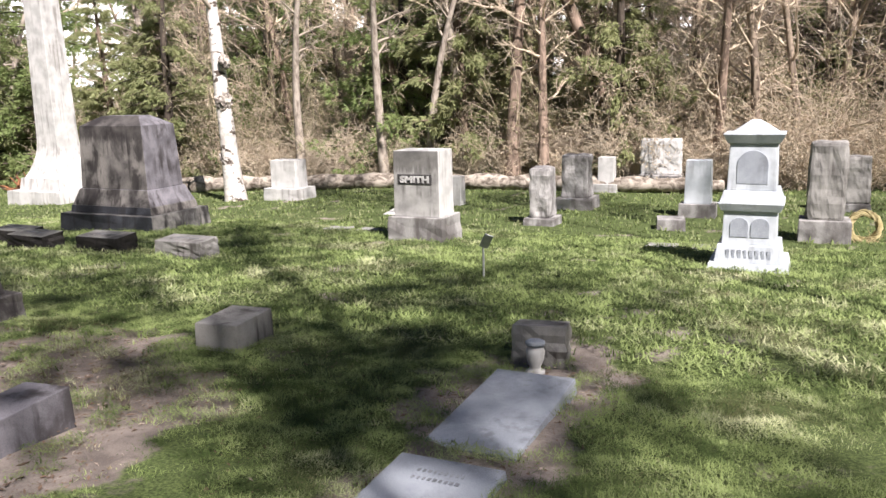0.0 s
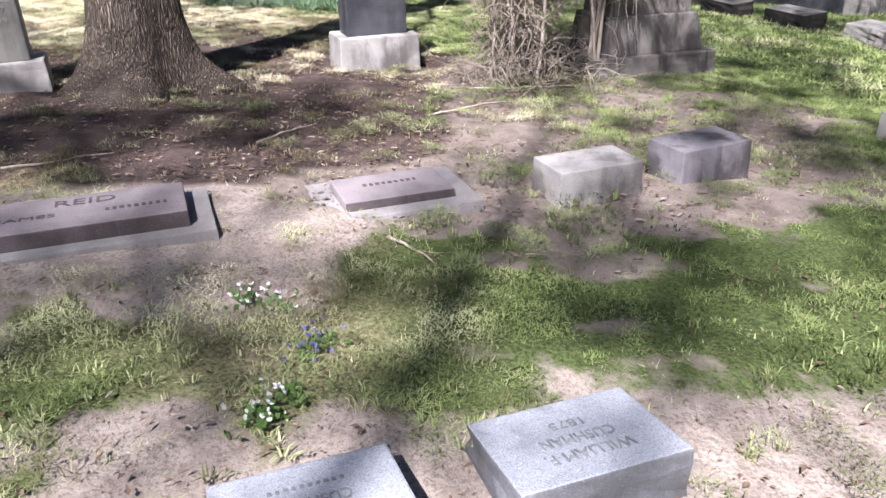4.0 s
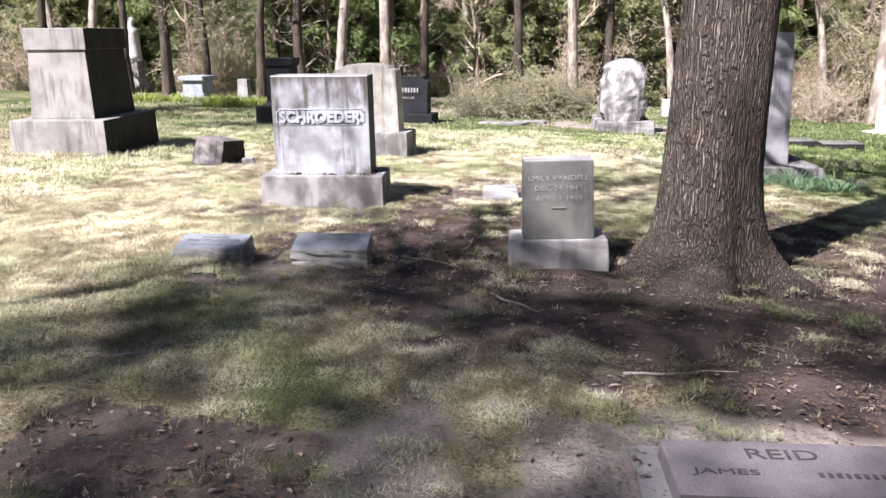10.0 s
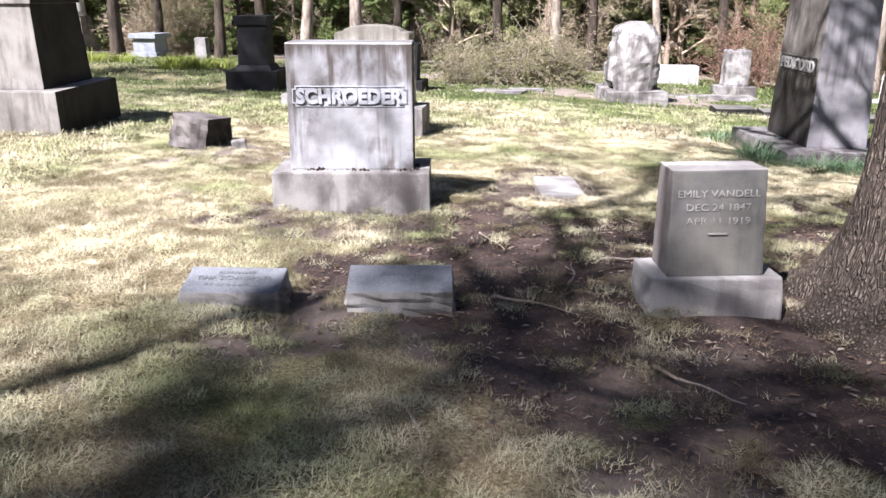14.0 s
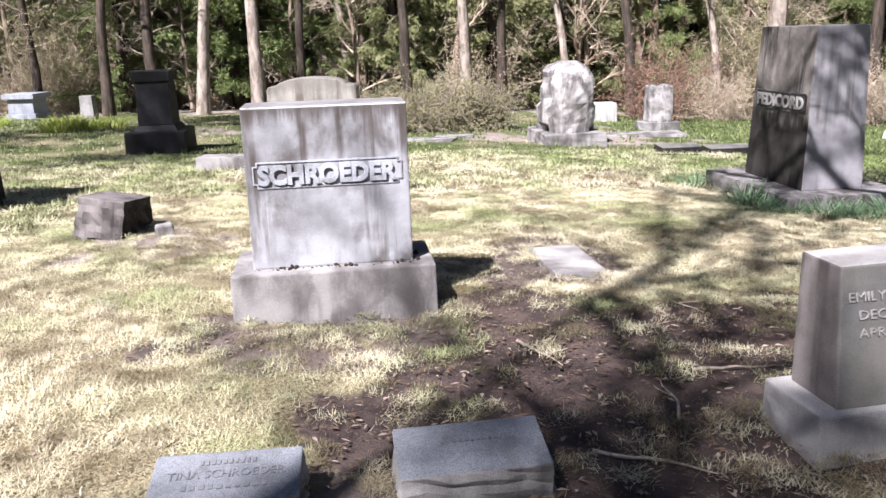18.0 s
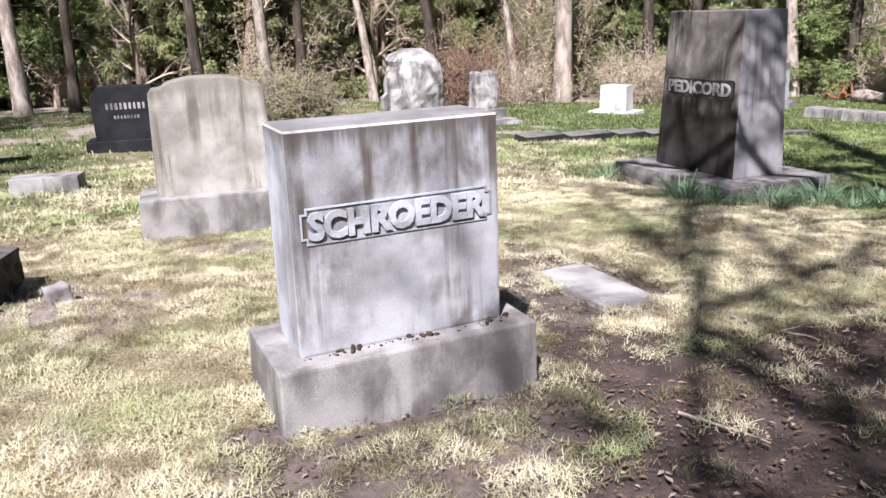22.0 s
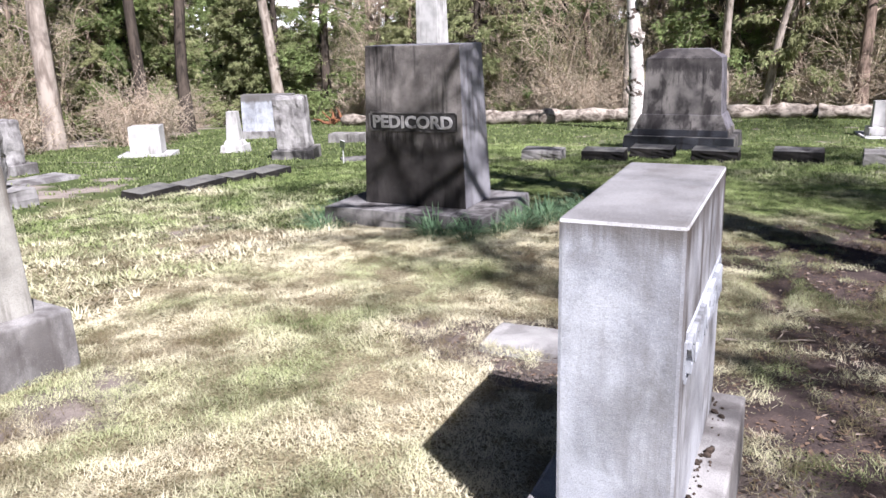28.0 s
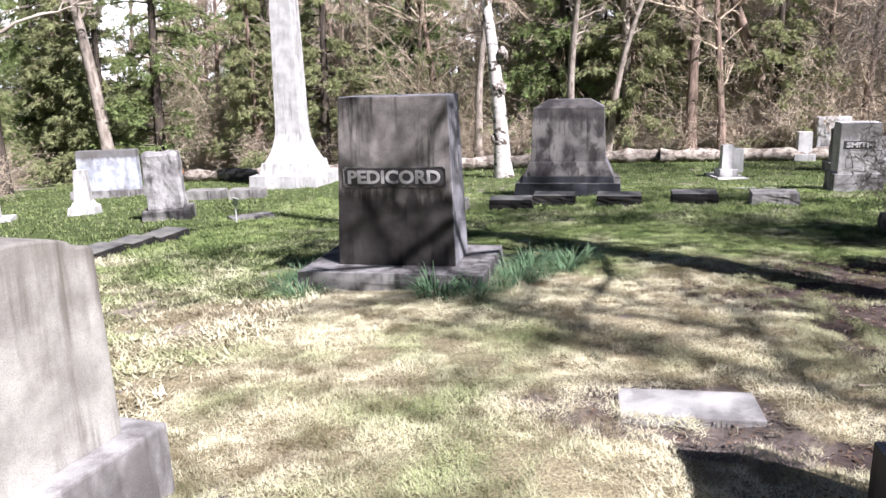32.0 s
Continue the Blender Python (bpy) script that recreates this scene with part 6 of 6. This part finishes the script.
violet(-2.36, 0.06, M_PETAL_V, 81, "clump of blue-violet flowers with green leaves")
violet(-2.3, 0.0, M_PETAL_V, 82, "clump of blue-violet flowers with green leaves")
violet(-1.99, -0.21, M_PETAL_W, 83, "clump of small white violets in grass")
violet(-2.06, -0.13, M_PETAL_W, 84, "clump of small white violets in grass")
violet(-2.73, -0.15, M_PETAL_W, 85, "clump of small white violets in grass")
violet(-2.66, -0.05, M_PETAL_W, 86, "clump of small white violets in grass")
violet(-2.57, -1.64, M_PETAL_V, 87, "clump of blue-violet flowers with green leaves")


# ---- litter ----
M_PALE_LEAF = leaf_mat("bleached_leaves", (0.46, 0.38, 0.32), (0.26, 0.20, 0.165), 0.8, 0.1)


def litter(name, n, box, need, size, seed, label, mat=M_DEAD):
    """Small curled dead leaves lying about."""
    rng = np.random.default_rng(seed)
    x, y = rng.uniform(box[0], box[1], n), rng.uniform(box[2], box[3], n)
    bare, _, wet = cover(x, y)
    keep = rng.random(n) < need + (1 - need) * np.clip(bare * (0.12 + 0.88 * wet), 0, 1)
    x, y = x[keep], y[keep]
    n = len(x)
    a = rng.uniform(0, 2 * np.pi, n)
    L, W, up = size * rng.uniform(0.5, 1.4, n), size * rng.uniform(0.2, 0.55, n), size * rng.uniform(0.02, 0.5, n)
    z = gz(x, y) + 0.004
    c, s_ = np.cos(a), np.sin(a)
    V = np.empty((n, 6, 3), np.float32)
    for k, (u, v, h) in enumerate(((-1, 0, 0.15), (-0.2, 1, 1.0), (-0.1, 0, 0.0), (-0.2, -1, 0.9), (0.5, 0.6, 0.8), (1.1, 0, 0.4))):
        V[:, k] = np.stack([x + c * L * u - s_ * W * v, y + s_ * L * u + c * W * v, z + up * h], -1)
    base = (np.arange(n) * 6)[:, None]
    F = np.concatenate([base + np.array([t_]) for t_ in ((0, 2, 1), (0, 3, 2), (2, 4, 1), (2, 5, 4), (2, 3, 5))])
    return tagged(new(name, np_mesh(name, V.reshape(-1, 3), F, mat)), label, "leaves", kind="stuff")


litter("leaf_litter", 13500, (-10.5, -0.4, -5, 5), 0.15, 0.021, 91, "brown curled dead leaves scattered on bare soil")
litter("pale_litter", 5200, (-10.5, -0.4, -5, 5), 0.03, 0.021, 93, "pale curled dead leaves and chips on dark soil", M_PALE_LEAF)
litter("fine_litter", 80000, (-10.5, -0.4, -5, 5), 0.22, 0.009, 92, "small brown plant debris on bare soil")

for k, (x, y, L, a) in enumerate([(-6.96, -2.05, 0.42, 160), (-6.53, -2.31, 0.5, 75), (-1.72, -1.4, 0.3, 95), (-1.39, -1.1, 0.35, 70), (-4.54, -3.64, 0.5, 100), (-4.6, -0.9, 0.6, 85), (-4.9, 0.4, 0.5, 120), (-5.6, -1.7, 0.45, 50),
                                  (-5.2, 1.8, 0.8, 100), (-5.6, 2.4, 0.9, 60), (-7.6, -2.5, 0.4, 30), (-6.9, -3.0, 0.3, 140), (-3.0, 0.6, 0.35, 20), (-5.1, -2.9, 0.4, 10), (-1.2, 0.3, 0.4, 110), (-7.3, -1.6, 0.5, 100), (-8.3, -1.5, 0.5, 20)]):
    srng = np.random.default_rng(100 + k)
    t = thing("fallen_stick", x, y, a, "thin weathered fallen stick on the ground", "stick", "fallen sticks")
    tb = Tubes()
    pts = wander(srng, (-L / 2, 0, 0.012), (1, 0, 0), L, 7, 0.12, 0.0)
    pts[:, 2] = 0.01 + 0.012 * srng.random(8)
    tb.add(pts, np.linspace(0.009, 0.003, 8), 6)
    part("stick", tb.mesh("stick", M_STICK), None, t)
    if k % 2 == 0:
        tb = Tubes()
        f = wander(srng, pts[4], (0.7, 0.6, 0.05), L * 0.35, 4, 0.12, 0.0)
        tb.add(f, np.linspace(0.005, 0.002, 5), 5)
        part("side_twig", tb.mesh("side_twig", M_STICK), None, t)

for k, (x, y) in enumerate([(-1.43, -0.78), (-5.0, 1.3), (-3.4, 3.1)]):
    t = thing("pine_cone", x, y, 30 * k, "small dark brown pine cone on soil", "pine cone", "pine cones")
    bm = bmesh.new()
    bmesh.ops.create_icosphere(bm, subdivisions=3, radius=0.024, matrix=Matrix.Translation((0, 0, 0.02)))
    roughen(bm, 0.012, 0.012, None, k + 1.0, False)
    part("cone", bm, M_BARK_DARK, t)

# ---- evergreen shrub, statue and far house ----
jun = thicket_meshes(55, 1.3, 1.4, M_TWIG_GREY, M_BUD_GREEN, 30, 20, 9)
for x, y, sc in ((-21.6, -2.4, 0.75), (-22.3, -1.2, 0.9), (-22.6, -0.3, 0.7)):
    plant("juniper_shrub", jun, THICK, x, y, "low spreading grey-green juniper shrub", "shrub", "junipers", 90 * x, sc)

t = thing("statue_pedestal", -32.6, -16.9, 80, "dark stone pedestal under a white statue", "pedestal", sink=0.05)
part("plinth", frustum(0.9, 0.9, 0.86, 0.86, 0, 0.3, 0.015), M_MID, t)
part("shaft", frustum(0.7, 0.7, 0.62, 0.62, 0.298, 1.3, 0.015), M_MID, t)
statue_bm = turned([(0.3, 0), (0.29, 0.2), (0.24, 0.7), (0.27, 1.05), (0.25, 1.25), (0.12, 1.38), (0.13, 1.5), (0.09, 1.62), (0.02, 1.66)], 16)
roughen(statue_bm, 0.06, 0.25, None, 2.0)
st = new("statue", mesh_of("statue", statue_bm, M_MARBLE, True))
st.matrix_world = pose(-32.6, -16.9, g(-32.6, -16.9) - 0.05 + 1.3, 0, 0, 0)
tagged(st, "white marble draped statue on a pedestal", "statue")
for x, y, h, m in ((-34.5, -24.3, 1.0, M_BLUE), (-37.5, -25.6, 1.7, M_MID), (-36, -24.0, 1.3, M_BLACK)):
    ashlar("headstone", x, y, 70, [("plinth", 1.1, 0.8, 1.08, 0.78, 0, 0.25, 0, 0), ("tablet", 0.85, 0.4, 0.8, 0.38, 0.248, h, 0, 0)], "distant upright granite headstone in shade", [M_MID, m])

M_WHITE_WALL = plain_mat("white_painted_boards", (0.80, 0.80, 0.80), (0.72, 0.72, 0.73), 3, 0.7)
M_ROOF = plain_mat("grey_roofing", (0.25, 0.25, 0.27), (0.17, 0.17, 0.19), 4, 0.9)
t = thing("house", -82, -34, 70, "small white house far behind the woods", "house")
part("wall", frustum(12, 7, 12, 7, 0, 3.0, 0.02), M_WHITE_WALL, t)
part("roof", frustum(12.8, 7.8, 12.8, 0.3, 2.99, 5.0, 0.02), M_ROOF, t)
for k in (-1, 1):
    part("window", frustum(1.2, 0.1, 1.2, 0.1, 1.1, 2.3, 0.01), M_BLACK, t).location = (k * 3, -3.52, 0)

# ---- straw wreath and broken root ----
M_STRAW = leaf_mat("yellow_straw", (0.55, 0.47, 0.26), (0.36, 0.29, 0.14), 0.8, 0.2)
M_ROOT = bark_mat("rusty_broken_root", (0.26, 0.12, 0.06), (0.09, 0.045, 0.03), 14, 0.3, 0.8, 0.02)


def straw_wreath(x, y):
    rng = np.random.default_rng(15)
    top = thing("straw_wreath", x, y, 0, "ring of yellow straw leaning against a rough headstone", "wreath", sink=0.02)
    ring, loose = Tubes(), Tubes()
    for _ in range(46):
        R0, ph, k = 0.2 + rng.normal(0, 0.012), rng.uniform(0, 6.28), rng.integers(2, 5)
        a = np.linspace(0, 2 * np.pi * rng.uniform(0.5, 1.0), 22) + ph
        rr = R0 + 0.035 * np.cos(k * a + ph)
        ring.add(np.stack([rr * np.cos(a), 0.06 * np.sin(k * a + ph) + 0.25 * (rr * np.sin(a)), 0.24 + rr * np.sin(a)], -1), np.full(22, 0.006), 4)
    for _ in range(26):
        b = np.array([rng.normal(0, 0.15), rng.normal(-0.05, 0.08), 0.02])
        loose.add(wander(rng, b, (rng.normal(0, 1), rng.normal(-0.3, 0.6), 0.15), rng.uniform(0.15, 0.35), 5, 0.3), np.linspace(0.005, 0.002, 6), 3)
    part("ring", ring.mesh("ring", M_STRAW), None, top)
    part("loose_straw", loose.mesh("loose_straw", M_STRAW), None, top)


straw_wreath(1.0, 13.05)
rng = np.random.default_rng(19)
t = thing("broken_root", -25.0, 19.3, 20, "rusty brown splintered root beside the fallen log", "root", sink=0.05)
for k in range(9):
    tb = Tubes()
    tb.add(wander(rng, (rng.normal(0, 0.12), rng.normal(0, 0.1), 0.12 + 0.02 * k), (rng.choice((-1, 1)) * rng.uniform(0.5, 1), rng.normal(0, 0.4), rng.uniform(-0.05, 0.6)), rng.uniform(0.4, 0.9), 6, 0.3), np.linspace(rng.uniform(0.05, 0.09), 0.012, 7), 7)
    part("root_limb", tb.mesh("root_limb", M_ROOT), None, t)

# crumbs of soil and leaf caught on the large headstone's plinth
rng = np.random.default_rng(29)
M_CRUMB = plain_mat("dark_crumbs", (0.07, 0.052, 0.042), (0.03, 0.024, 0.02), 60, 0.95)
bm = bmesh.new()
for k in range(70):
    side = k % 4 == 3
    x = -8.395 + rng.uniform(-0.02, 0.025) if not side else -8.5 + rng.uniform(-0.1, 0.1)
    y = rng.uniform(-4.02, -3.09) if not side else -3.085 + rng.uniform(0, 0.03)
    size = rng.uniform(0.002, 0.008) if k % 5 else rng.uniform(0.009, 0.02)
    m = Matrix.LocRotScale((x, y, g(-8.59, -3.562) + 0.297 + size * 0.3), Vector((0, 0, 1)).rotation_difference(Vector(rng.normal(0, 1, 3))), (size, size * rng.uniform(0.6, 1.6), size * 0.7))
    bmesh.ops.create_icosphere(bm, subdivisions=1, radius=1, matrix=m)
tagged(part("plinth_debris", bm, M_CRUMB, None), "dark crumbs of soil and leaves on a plinth", "debris", kind="stuff")

# flat markers let into the lawn
for x, y, yaw, w, d in ((-7.08, 11.4, 12, 0.5, 0.34), (-6.5, 11.45, -5, 0.42, 0.3), (-1.68, 11.5, 4, 0.46, 0.3), (-1.08, 11.6, 0, 0.4, 0.28), (-19.3, -1.95, 70, 1.1, 0.7), (-20.1, -1.3, 80, 0.8, 0.5)):
    t = thing("flat_marker", x, y, yaw, "flat pale stone marker let into the lawn", "gravestone", "flat markers", 0.07)
    part("slab", frustum(w, d, w - 0.02, d - 0.02, 0, 0.1, 0.01, 2, 0.006, 0.2), M_GRANITE_BASE, t)

# single tufts of fresh grass in the worn soil
tuft_meshes = [blades_mesh("foliage", 60, 0.10, 0.0028, 0.05, M_TUFT, 81, 0.6), blades_mesh("foliage", 36, 0.08, 0.0026, 0.04, M_TUFT, 82, 0.7)]
for k, (x, y) in enumerate([(-1.28, -0.25), (-1.26, 0.46), (-1.43, -0.96), (-1.54, -1.09), (-1.87, -0.99), (-1.49, -1.05), (-1.48, -1.24), (-1.51, 3.82)]):
    plant("grass_tuft", (tuft_meshes[k % 2],), ("foliage",), x, y, "small tuft of fresh green grass in bare soil", "plant", "grass tufts", 47 * k, 0.7)
